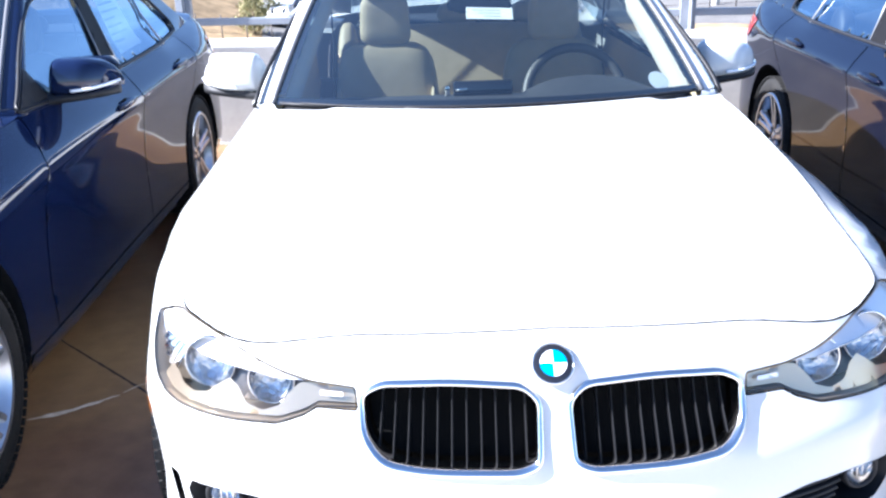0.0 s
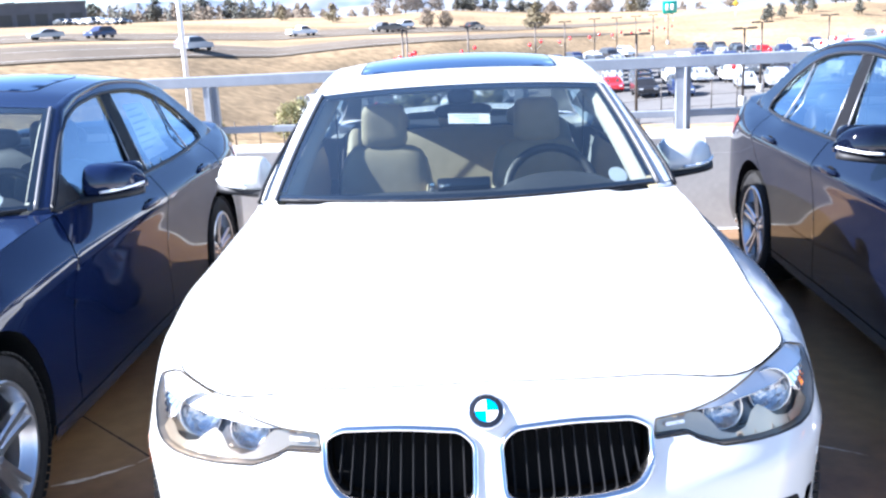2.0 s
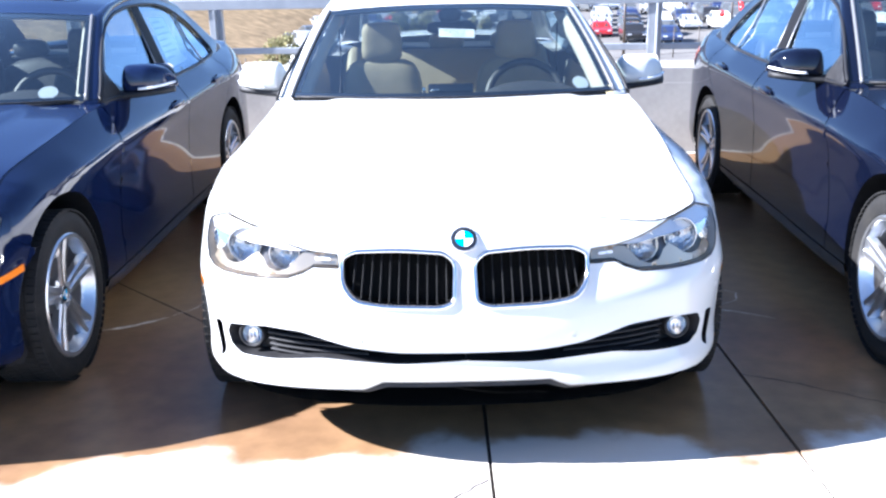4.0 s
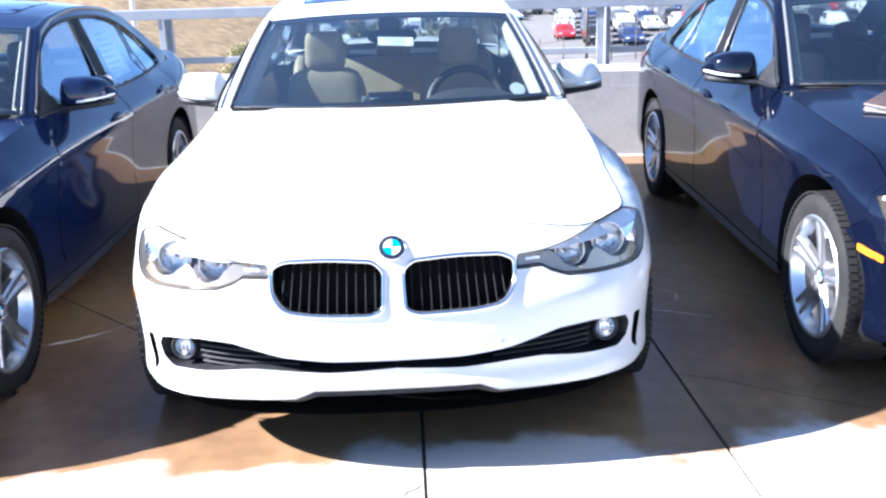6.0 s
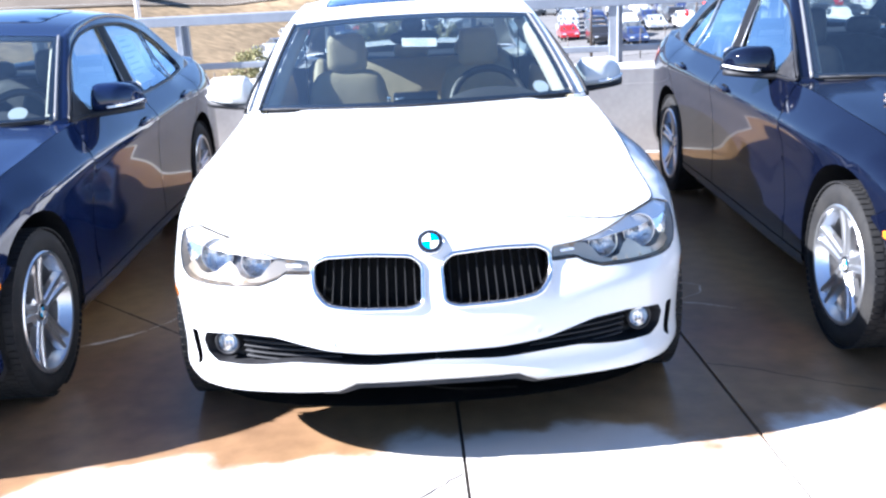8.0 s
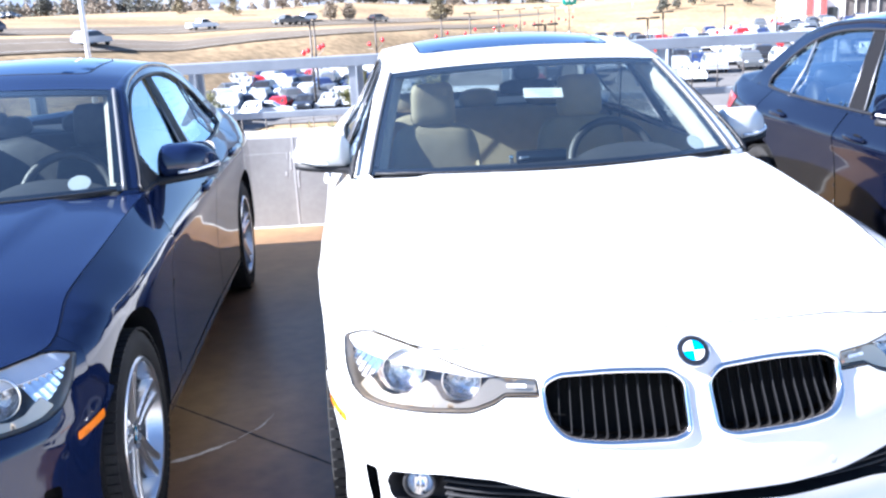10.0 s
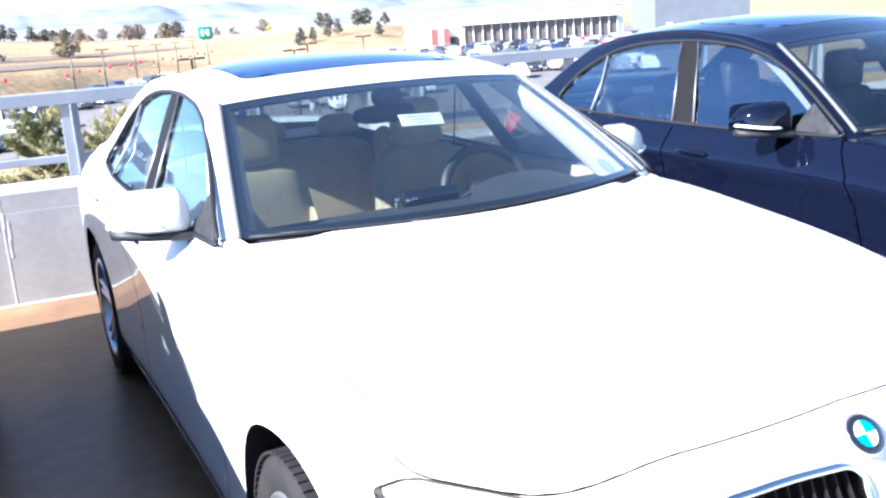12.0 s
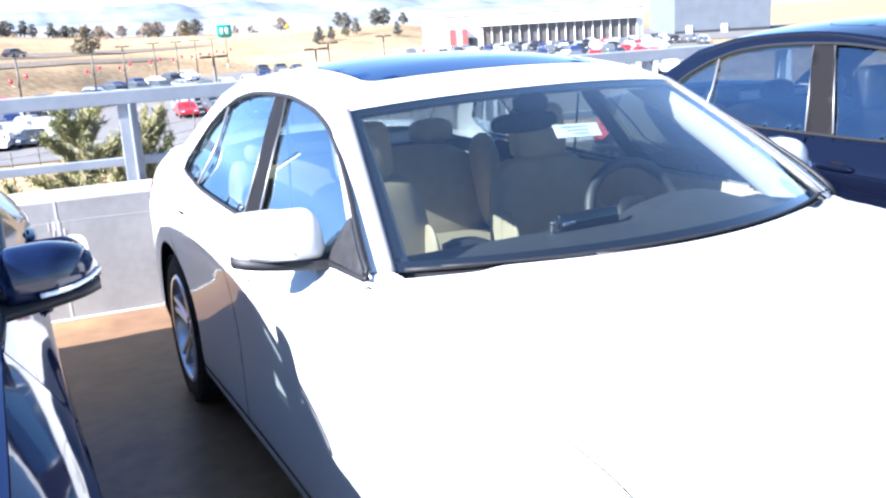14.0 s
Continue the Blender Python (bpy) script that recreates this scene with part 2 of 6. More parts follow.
def box(cx, cy, cz, sx, sy, sz, bevel=0.0, seg=2):
    bm = bmesh.new()
    bmesh.ops.create_cube(bm, size=1)
    for v in bm.verts:
        v.co = Vector((v.co.x * sx + cx, v.co.y * sy + cy, v.co.z * sz + cz))
    if bevel:
        bmesh.ops.bevel(bm, geom=bm.edges[:], offset=bevel, segments=seg, affect="EDGES", profile=0.5)
    return bm


def pair_of(bm):
    bm.verts.index_update()
    out = [tuple(v.co) for v in bm.verts], [tuple(v.index for v in f.verts) for f in bm.faces]
    bm.free()
    return out


def turned(pair, m):
    return [tuple(m @ Vector(v)) for v in pair[0]], pair[1]


def pillow(cx, cy, cz, sx, sy, sz, power=3.2, n=20, taper=0.0, lean=0.0):
    """A soft rounded block; taper narrows it in x towards the top, lean moves the top in y."""
    verts = []
    for i in range(n + 1):
        t = math.pi * (i / n - 0.5)
        for j in range(2 * n):
            p = 2 * math.pi * j / (2 * n)
            c = [math.cos(t) * math.cos(p), math.cos(t) * math.sin(p), math.sin(t)]
            k = sum(abs(a)**power for a in c) ** (-1 / power)
            x, y, z = (a * k for a in c)
            x *= 1 - taper * (z + 1) / 2
            verts.append((cx + x * sx / 2, cy + y * sy / 2 + lean * (z + 1) / 2, cz + z * sz / 2))
    return verts, grid_faces(n + 1, 2 * n, True)


# ---------------------------------------------------------------- the saloon's form (its own axes: x across, y from nose to tail, z up)
PLAN_X = [0, .15, .30, .45, .585, .712, .805, .862, .885, .899, .903, .898, .895, .900, .905, .893, .852, .77, .62, .45, .25, 0]
PLAN_Y = [0, .004, .018, .050, .098, .178, .29, .43, .58, .78, 1.02, 1.6, 2.3, 3.0, 3.6, 4.0, 4.3, 4.46, 4.56, 4.60, 4.62, 4.627]


def smooth_plan():
    px, py = np.array(PLAN_X), np.array(PLAN_Y)
    u = np.concatenate([[0], np.cumsum(np.hypot(np.diff(px), np.diff(py)))])
    t = np.linspace(0, u[-1], 1200)
    k = np.exp(-np.linspace(-2.5, 2.5, 61)**2 / 2)
    k /= k.sum()

    def soft(a, sign):
        return np.convolve(np.concatenate([sign * a[30:0:-1], a, sign * a[-2:-32:-1]]), k, "valid")
    x, y = soft(pchip(u, px)(t), -1), soft(pchip(u, py)(t), 1)
    return np.concatenate([[0], np.cumsum(np.hypot(np.diff(x), np.diff(y)))]), x, y


S_, X_, Y_ = smooth_plan()
LEN = S_[-1]


def plan(s):
    """Place on the plan's outline and the normal that points inwards."""
    def at(a, q):
        return np.interp(q, S_, a)
    e = 0.012
    dx = at(X_, s + e) - at(X_, s - e)
    dy = at(Y_, s + e) - at(Y_, s - e)
    sm, bg = s < e, s > LEN - e
    dx, dy = np.where(sm | bg, np.where(sm, 1.0, -1.0), dx), np.where(sm | bg, 0.0, dy)
    q = np.hypot(dx, dy)
    return at(X_, s), at(Y_, s), -dy / q, dx / q


def s_of(y):
    i = int(np.argmax(X_ > 0.80))
    return float(np.interp(y, Y_[i:], S_[i:]))


# upright profiles (height, setback) at stations along the outline
STATIONS = [
    (0.0, (.165, .10), (.300, -.010), (.362, .012), (.43, .002), (.54, .02), (.655, .078), (.731, .112), (.779, .164)),
    (0.4, (.165, .10), (.295, -.010), (.358, .012), (.43, .002), (.545, .016), (.655, .078), (.728, .111), (.769, .153)),
    (0.70, (.165, .09), (.285, -.008), (.342, .014), (.42, .004), (.552, .004), (.608, .032), (.69, .068), (.7405, .113)),
    (0.86, (.165, .08), (.278, -.004), (.338, .009), (.425, .002), (.555, -.003), (.612, .017), (.70, .056), (.7485, .107)),
    (1.00, (.17, .07), (.270, .0), (.335, .004), (.43, 0), (.558, -.008), (.615, .004), (.71, .036), (.7535, .094)),
    (1.30, (.17, .07), (.22, .03), (.32, .01), (.48, 0), (.62, -.004), (.72, .006), (.785, .04), (.835, .14)),
    (1.65, (.17, .07), (.22, .03), (.32, .012), (.50, .008), (.68, .002), (.765, -.004), (.790, .009), (.885, .132)),
    (2.2, (.17, .06), (.22, .03), (.32, .018), (.50, .021), (.70, .012), (.790, .002), (.814, .014), (.935, .118)),
    (2.9, (.17, .06), (.22, .03), (.32, .022), (.50, .024), (.71, .012), (.808, -.001), (.831, .012), (.928, .084)),
    (3.8, (.17, .06), (.22, .03), (.32, .017), (.50, .016), (.73, .006), (.838, -.005), (.860, .009), (.948, .086)),
    (4.3, (.18, .06), (.23, .03), (.33, .006), (.50, .000), (.74, -.003), (.856, -.006), (.879, .009), (.970, .126)),
    (4.75, (.20, .06), (.25, .02), (.35, .0), (.50, 0), (.75, .0), (.87, .02), (.94, .06), (.992, .14)),
    (5.2, (.22, .10), (.28, .03), (.38, .0), (.50, 0), (.70, .02), (.86, .05), (.955, .06), (1.018, .09)),
    (LEN, (.22, .10), (.28, .03), (.38, .0), (.50, 0), (.70, .04), (.86, .06), (.965, .05), (1.034, .08)),
]
ZK = [pchip([r[0] for r in STATIONS], [r[k + 1][0] for r in STATIONS]) for k in range(8)]
OK = [pchip([r[0] for r in STATIONS], [r[k + 1][1] for r in STATIONS]) for k in range(8)]


LOW_LIFT = 0.013


def z_top(s):
    return float(ZK[7](s))


def flank(points, inward=0.0):
    """Chart points (distance along the outline, height) to places on the right half of the skin."""
    p = np.array(points, float)
    s, z = np.abs(p[:, 0]), p[:, 1]
    x, y, nx, ny = plan(s)
    o = np.array([float(pchip([f(a) for f in ZK], [f(a) for f in OK])(b)) for a, b in zip(s, z)]) + inward
    lift = LOW_LIFT * np.clip((.58 - z) / .13, 0, 1) * np.clip((2.2 - s) / .6, 0, 1)
    return np.stack([(x + nx * o) * np.sign(np.where(p[:, 0] == 0, 1, p[:, 0])), y + ny * o, z + lift], 1)


def skin(outline, holes=(), step=(0.03, 0.025), edge=0.018, inward=0.0):
    v, f = sheet(outline, holes, step, edge)
    return flank(v, inward), f


def outward(pair, towards=(1, -0.3, 0)):
    """Turns the faces so that most look along this way."""
    v, f = np.array(pair[0], float), pair[1]
    a = sum(np.cross(v[q[1]] - v[q[0]], v[q[2]] - v[q[0]]) for q in f)
    return (v, f) if a @ np.array(towards) > 0 else (v, [tuple(reversed(q)) for q in f])


def arc(cy, cz, r, a0, a1, n=28):
    """An arc on the flank, as chart points; angles in degrees from the tailward way, upwards."""
    return [(s_of(cy + r * math.cos(radians(a))), cz + r * math.sin(radians(a))) for a in np.linspace(a0, a1, n)]


def top_line(s0, s1, drop=0.0, n=24):
    return [(s, z_top(s) - drop) for s in np.linspace(s0, s1, n)]


KIDNEY = rounded([(.026, .668), (.060, .697), (.200, .706), (.345, .700), (.388, .678), (.378, .609), (.330, .561), (.240, .548), (.070, .544), (.030, .561)], 0.42)
HEADLIGHT = rounded([(.400, .686), (.392, .650), (.478, .650), (.505, .634), (.560, .616), (.666, .611), (.822, .608), (.885, .612), (.935, .628), (.988, .671), (1.058, .727), (1.026, .740), (.985, .7475), (.912, .7470), (.830, .7440), (.744, .7370), (.660, .7230), (.575, .7075), (.490, .692)], 0.14)
INTAKE = rounded([(0.0, .400), (.200, .401), (.336, .416), (.432, .440), (.504, .457), (.624, .459), (.776, .436), (.798, .405), (.792, .362), (.748, .338), (.600, .350), (.445, .374), (.350, .372), (.200, .363), (0.0, .374)], 0.25)
SLOT = rounded([(.828, .430), (.882, .424), (.880, .350), (.858, .300), (.832, .318), (.832, .370)], 0.3)
ARCH_Z, ARCH_R = {0.78: 0.360, 3.59: 0.338}, 0.368
FRONT_Y, REAR_Y, WHEEL_R = 0.78, 3.59, 0.318
SEAM = 0.985


def hood_height(x, y):
    x = np.abs(x)
    mid = pchip([.16, .3, .5, .8, 1.1, 1.45], [.776, .812, .848, .897, .942, .983])(y)
    side = pchip([.16, .4, .7, 1.05, 1.6], [.760, .766, .832, .888, .953])(y)
    q = np.clip(x / 0.76, 0, 1)**2.4
    ridge = 0.36 + 0.16 * np.clip((y - .16) / 1.2, 0, 1)
    lift = 0.008 / (1 + np.exp((x - ridge) / 0.009)) * np.clip((y - .2) / .3, 0, 1)
    return mid * (1 - q) + side * q + lift - 0.004


def cowl_y(x):
    return 1.60 - 0.24 * (1 - np.clip(np.abs(x) / .713, 0, 1.15)**2)


def screen(u, v, out=0.0):
    """The windshield: u across from -1 to 1, v from its foot to its top."""
    foot = np.array([.713 * u, 1.60 - .24 * (1 - u * u), .961 + .012 * (1 - u * u)])
    head = np.array([.583 * u, 2.157 - .075 * (1 - u * u), 1.303 + .026 * (1 - u * u)])
    n = np.array([.25 * u, -.52, .80])
    return foot * (1 - v) + head * v + n * (.030 * 4 * v * (1 - v) * (1 - .6 * u * u) + out)


RAIL_Z = pchip([2.157, 2.4, 2.85, 3.3, 3.65], [1.303, 1.352, 1.385, 1.366, 1.305])
RAIL_X = pchip([2.157, 2.4, 2.85, 3.3, 3.65], [.583, .578, .570, .562, .545])
ROOF_Z = pchip([2.08, 2.3, 2.55, 2.9, 3.25, 3.71], [1.329, 1.386, 1.418, 1.431, 1.418, 1.350])


def backlight(u, v, out=0.0):
    head = np.array([.545 * u, 3.65 + .06 * (1 - u * u), 1.305 + .045 * (1 - u * u)])
    foot = np.array([.610 * u, 4.16 + .10 * (1 - u * u), 1.008 + .03 * (1 - u * u)])
    n = np.array([.2 * u, .45, .85])
    return head * (1 - v) + foot * v + n * (.03 * 4 * v * (1 - v) * (1 - .6 * u * u) + out)


def roof(u, w, out=0.0):
    ye = 2.157 + (3.65 - 2.157) * w
    bow = (-.075 * (1 - w) + .06 * w) * (1 - u * u)
    zr, zc = float(RAIL_Z(ye)), float(ROOF_Z(ye + (-.075 * (1 - w) + .06 * w)))
    return np.array([float(RAIL_X(ye)) * u, ye + bow, zr + (zc - zr) * (1 - abs(u)**2.2) + out])


def side_x(y, z):
    """Half width of the glasshouse's sides."""
    y, z = np.asarray(y, float), np.asarray(z, float)
    x = .80 - .215 * (np.clip(z - .90, 0, None) / .46)**1.2 - .035 * np.clip((y - 2.7) / 1.0, 0, 1)**1.5
    sa = np.array([s_of(q) for q in np.atleast_1d(y)])
    za = np.array([z_top(q) for q in sa])
    px, _, nx, _ = plan(sa)
    xa = px + nx * np.array([float(OK[7](q)) for q in sa])
    xb = .80 - .215 * (np.clip(za - .90, 0, None) / .46)**1.2 - .035 * np.clip((np.atleast_1d(y) - 2.7) / 1.0, 0, 1)**1.5
    return x + (xa - xb) * np.clip(1 - (z - za) / .10, 0, 1)


def side(points, inward=0.0):
    p = np.array(points, float)
    return np.stack([side_x(p[:, 0], p[:, 1]) - inward, p[:, 0], p[:, 1]], 1)


def arch_line():
    """Inner and outer edge of the roof's frame: up the windshield pillar, over the rail, down the rear pillar."""
    inner, outer = [], []
    for v in np.linspace(0, 1, 14):
        p = screen(1, v)
        inner.append(p)
        y, z = p[1] + .062 * (1 - v) + .03 * v, p[2] - .004 - .020 * v
        outer.append((y, z))
    for y in np.linspace(2.157, 3.65, 22)[1:]:
        inner.append(np.array([float(RAIL_X(y)), y, float(RAIL_Z(y))]))
        k = (y - 2.157) / (3.65 - 2.157)
        outer.append((y + .03 * (1 - k) - .03 * k, float(RAIL_Z(y)) - .024))
    for v in np.linspace(0, 1, 12)[1:]:
        p = backlight(1, v)
        inner.append(p)
        outer.append((p[1] - .03 - .05 * v, p[2] - .024 + .01 * v))
    return inner, outer


DLO = [(1.585, .950), (1.70, 1.030), (1.84, 1.115), (2.00, 1.197), (2.16, 1.258), (2.34, 1.300), (2.60, 1.328), (2.88, 1.332), (3.12, 1.323), (3.32, 1.297), (3.50, 1.243), (3.66, 1.165), (3.765, 1.080), (3.785, 1.030), (3.745, .985), (3.62, .976), (3.0, .955), (2.5, .945), (2.0, .944)]


def inset(poly, d):
    """A closed outline moved inwards by d (outwards: minus)."""
    p = np.array(poly, float)
    area = sum(p[i - 1][0] * p[i][1] - p[i][0] * p[i - 1][1] for i in range(len(p)))
    a, b = np.roll(p, 1, axis=0), np.roll(p, -1, axis=0)
    t = b - a
    t /= np.maximum(np.linalg.norm(t, axis=1, keepdims=True), 1e-9)
    n = np.stack([-t[:, 1], t[:, 0]], 1) * (1 if area > 0 else -1)
    return [tuple(q) for q in p + n * d]


def band(ring_a, ring_b):
    """A closed ribbon between two rings of as many points."""
    n = len(ring_a)
    return list(ring_a) + list(ring_b), [(i, (i + 1) % n, n + (i + 1) % n, n + i) for i in range(n)]


def both(name, pair, mat, parent, label="", towards=(1, 0, 0)):
    """A part and its mirror twin."""
    pair = outward(pair, towards)
    return part(name, pair, mat, parent, label), part(name, flip_x(pair), mat, parent, label)


def roundel(radius, thick, m, parent, body="roundel"):
    """A blue and white quartered disc in a black ring with a bright rim; m places it, its face along +z."""
    rim = part(body, turned(lathe([(0, -thick), (radius, -thick), (radius, 0.2 * thick), (radius * .95, .5 * thick), (radius * .92, .3 * thick)], 40, "z"), m), CHROME, parent)
    part("ring", turned(lathe([(radius * .925, .25 * thick), (radius * .80, .55 * thick), (radius * .62, .6 * thick)], 40, "z"), m), ROUNDEL_BLACK, rim)
    for q in range(4):
        pts = [(0, 0, .62 * thick)] + [(radius * .62 * math.cos(a), radius * .62 * math.sin(a), .62 * thick) for a in np.linspace(q * math.pi / 2, (q + 1) * math.pi / 2, 10)]
        part("quarter", turned((pts, [(0, i, i + 1) for i in range(1, 10)]), m), ROUNDEL_BLUE if q % 2 == 0 else ROUNDEL_WHITE, rim)
    return rim


def frame_at(p, n, up=(0, 0, 1)):
    """A pose at p whose z axis is n."""
    z = Vector(n).normalized()
    x = Vector(up).cross(z).normalized()
    y = z.cross(x)
    return Matrix(((x.x, y.x, z.x, p[0]), (x.y, y.y, z.y, p[1]), (x.z, y.z, z.z, p[2]), (0, 0, 0, 1)))


def normal_at(s, z):
    a, b, c = flank([(s, z), (s + .02, z), (s, z + .02)])
    n = np.cross(b - a, c - a)
    return n / np.linalg.norm(n)


def wheel_meshes():
    """Tyre, rim and hub pieces of one road wheel; the outer face looks along +x."""
    R, r = WHEEL_R + .006, .229
    prof = [(r - .004, -.09), (r + .012, -.100), (r + .045, -.106), (R - .030, -.104), (R - .010, -.094), (R - .002, -.074), (R, 0), (R - .002, .074), (R - .010, .094), (R - .030, .106), (r + .045, .109), (r + .012, .103), (r - .004, .088)]
    tyre = lathe(prof, 72)
    # tread blocks
    blocks = []
    for k in range(72):
        a = 2 * math.pi * k / 72
        for side_, off in ((-.045, .0), (.0, .04), (.045, .0), (.085, .04), (-.085, .04)):
            m = Matrix.Rotation(a + off, 4, "X") @ Matrix.Translation((side_, 0, R - .002))
            blocks.append(turned(pair_of(box(0, 0, 0, .036, .0225, .007)), m))
    tyre = joined(tyre, *blocks)
    lip = lathe([(r + .006, .086), (r + .008, .100), (r + .002, .106), (r - .010, .104), (r - .016, .090), (r - .020, .058), (r - .024, .052)], 72)
    spokes = []
    for k in range(5):
        a = 2 * math.pi * k / 5
        m = Matrix.Rotation(a, 4, "X")
        # each spoke is a pair of ribs that part towards the rim
        for sg in (-1, 1):
            rows = []
            for t in np.linspace(0, 1, 9):
                rad = .045 + (r - .055) * t
                mid = sg * (.0150 + .0150 * t**1.4)
                w = .0155 - .001 * t
                h = .086 - .012 * (1 - t)**2 + .010 * t - .02 * (4 * t * (1 - t)) * .35
                for dy, dh in ((-w, -.030), (-w, -.004), (-w * .6, .003), (w * .6, .003), (w, -.004), (w, -.030)):
                    rows.append(m @ Vector((h + dh, mid + dy, rad)))
            f = grid_faces(9, 6) + [tuple(range(6)), tuple(range(48, 54))[::-1]]
            spokes.append((rows, f))
        # web between the ribs, set back
        rows = []
        for t in np.linspace(0, 1, 7):
            rad = .04 + (r - .06) * t
            w = .012 + .014 * t
            rows += [m @ Vector((.068 + .008 * t, -w, rad)), m @ Vector((.068 + .008 * t, w, rad))]
        spokes.append((rows, grid_faces(7, 2)))
    hub = lathe([(.0, .066), (.034, .066), (.036, .060), (.062, .070), (.075, .062), (.072, .02)], 40)
    rim = joined(lip, hub, *spokes)
    bolts = [turned(lathe([(0, .004), (.008, .004), (.010, .0), (.010, -.01)], 10), Matrix.Translation((.067, .050 * math.cos(a), .050 * math.sin(a)))) for a in np.linspace(.3, .3 + 2 * math.pi, 6)[:-1]]
    disc = lathe([(.05, .01), (.155, .01), (.160, .0), (.155, -.015), (.05, -.02)], 48)
    barrel = lathe([(r - .012, .060), (r - .022, .055), (r - .030, -.06), (r - .022, -.09), (.02, -.09)], 48)
    return tyre, rim, joined(*bolts), disc, barrel


def build_car(paint_mat, seat_mat, label):
    car = thing("car", label, "car", "cars parked side by side")
    # ------------- bumper, with its openings
    dip = [(0, .322), (.25, .320), (.31, .292), (.54, .276), (.75, .258), (.90, .240), (SEAM - .01, .225)]
    front_arch = arc(FRONT_Y, ARCH_Z[FRONT_Y], ARCH_R, 180, 150, 8)
    bump = dip + [(s_of(FRONT_Y - ARCH_R) - .004, .225)] + [(p[0] - .001, p[1]) for p in front_arch] + [(s_of(.535), .590), (1.0545, .655)]
    # up round the lamp and along the hood's edge to the middle
    bump += [(1.0815, .712), (1.0815, z_top(1.0815) - .001)] + top_line(1.07, 0, .001, 90)
    kid = inset(KIDNEY, -.002)
    lampo = inset(HEADLIGHT, -.003)
    # the opening runs through the middle, so the bumper is cut into an upper and a lower piece there
    half = skin(bump_outline(bump), [kid, lampo, SLOT], (.028, .022), .014)
    half = outward(half, (.3, -1, 0))
    bumper = part("front_bumper", welded(joined(half, flip_x(half))), paint_mat, car)
    # ------------- kidney grilles
    for sg in (1, -1):
        n = len(dense(KIDNEY, .012))
        rings = []
        for d, o in ((-.004, .004), (-.003, -.006), (.002, -.009), (.0075, -.006), (.010, .010), (.010, .030)):
            base = np.array(dense(KIDNEY, .012))
            q = flank(inset([tuple(b) for b in base], d), o)
            q[:, 0] *= sg
            rings.append([tuple(p) for p in q])
        v = [p for r in rings for p in r]
        f = grid_faces(len(rings), n, True)
        grille = part("kidney_grille", outward((v, f if sg > 0 else [tuple(reversed(a)) for a in f]), (0, -1, 0)), CHROME, car, "chrome-framed kidney grille with black slats")
        back = skin(inset(KIDNEY, .006), (), (.03, .03), .02, .055)
        part("mesh_backing", outward(back if sg > 0 else flip_x(back), (0, -1, 0)), DARK_GAP, grille)
        for k in range(11):
            s = .056 + .0287 * k
            zs = [z for z in np.linspace(.54, .71, 60) if inside(inset(KIDNEY, .012), np.array([[s, z]]))[0]]
            if len(zs) < 5:
                continue
            pts = []
            for z in np.linspace(zs[0] - .004, zs[-1] + .004, 6):
                for ds, o in ((-.0017, .030), (-.0017, .016), (-.0008, .0135), (.0008, .0135), (.0017, .016), (.0017, .030)):
                    pts.append(flank([(s + ds, z)], o)[0] * np.array([sg, 1, 1]))
            part("slat", (pts, grid_faces(6, 6)), SLAT_BLACK, grille)
    # ------------- roundel on the nose
    p, n = flank([(0.0001, .729)])[0], normal_at(.01, .729)
    roundel(.041, .006, frame_at(np.array([0, p[1], p[2]]) + np.array([0, n[1], n[2]]) * .004, (0, n[1], n[2])), car)
    # ------------- lower intake, black
    low = skin(inset([(0, .410), (.20, .412), (.336, .428), (.432, .452), (.504, .468), (.63, .470), (.815, .448), (.845, .405), (.835, .350), (.775, .325), (.6, .338), (.445, .362), (.2, .350), (0, .36)], 0), (), (.03, .02), .02, .075)
    low = outward(low, (0, -1, 0))
    grille = part("lower_grille", welded(joined(low, flip_x(low))), BLACK_PLASTIC, car, "black lower grille")
    rim_o = dense(INTAKE, .015)
    wall = [tuple(q) for q in flank(rim_o, -.001)], [tuple(q) for q in flank(rim_o, .08)]
    keep = [i for i in range(len(rim_o)) if not (rim_o[i][0] < 1e-6 and rim_o[(i + 1) % len(rim_o)][0] < 1e-6)]
    v = wall[0] + wall[1]
    m = len(rim_o)
    f = [(i, (i + 1) % m, m + (i + 1) % m, m + i) for i in keep]
    part("surround", joined((v, f), flip_x((v, f))), BLACK_PLASTIC, grille)
    for k, (zz, s0, s1) in enumerate(((.437, .50, .645), (.418, .41, .645), (.398, .24, .645), (.378, .30, .645), (.360, .50, .645))):
        rows = []
        for s in np.linspace(s0, s1, 14):
            for dz, o in ((-.003, .07), (-.004, .040), (0, .034), (.004, .040), (.003, .07)):
                rows.append(flank([(s, zz + dz + .006 * (s - .4))], o)[0])
        both("slat", (rows, grid_faces(14, 5)), BLACK_PLASTIC, grille, towards=(0, -1, 0))
    # ------------- black lip under the bumper
    lip = [(0, .292), (.24, .290), (.30, .268), (.36, .268), (.36, .31), (.30, .325), (0, .338)]
    lp = outward(skin(lip, (), (.04, .03), .03, .018), (0, -1, 0))
    part("lower_lip", welded(joined(lp, flip_x(lp))), BLACK_PLASTIC, car)
    # the skin rolls under along its foot
    foot_a, foot_b, foot_c = flank(dense(dip, .03, False)), flank([(a, b - .012) for a, b in dense(dip, .03, False)], .012), flank([(a, b - .016) for a, b in dense(dip, .03, False)], .09)
    m = len(foot_a)
    under = outward((np.concatenate([foot_a, foot_b, foot_c]), grid_faces(3, m)), (0, -1, -1))
    part("bumper_foot", welded(joined(under, flip_x(under))), paint_mat, bumper)
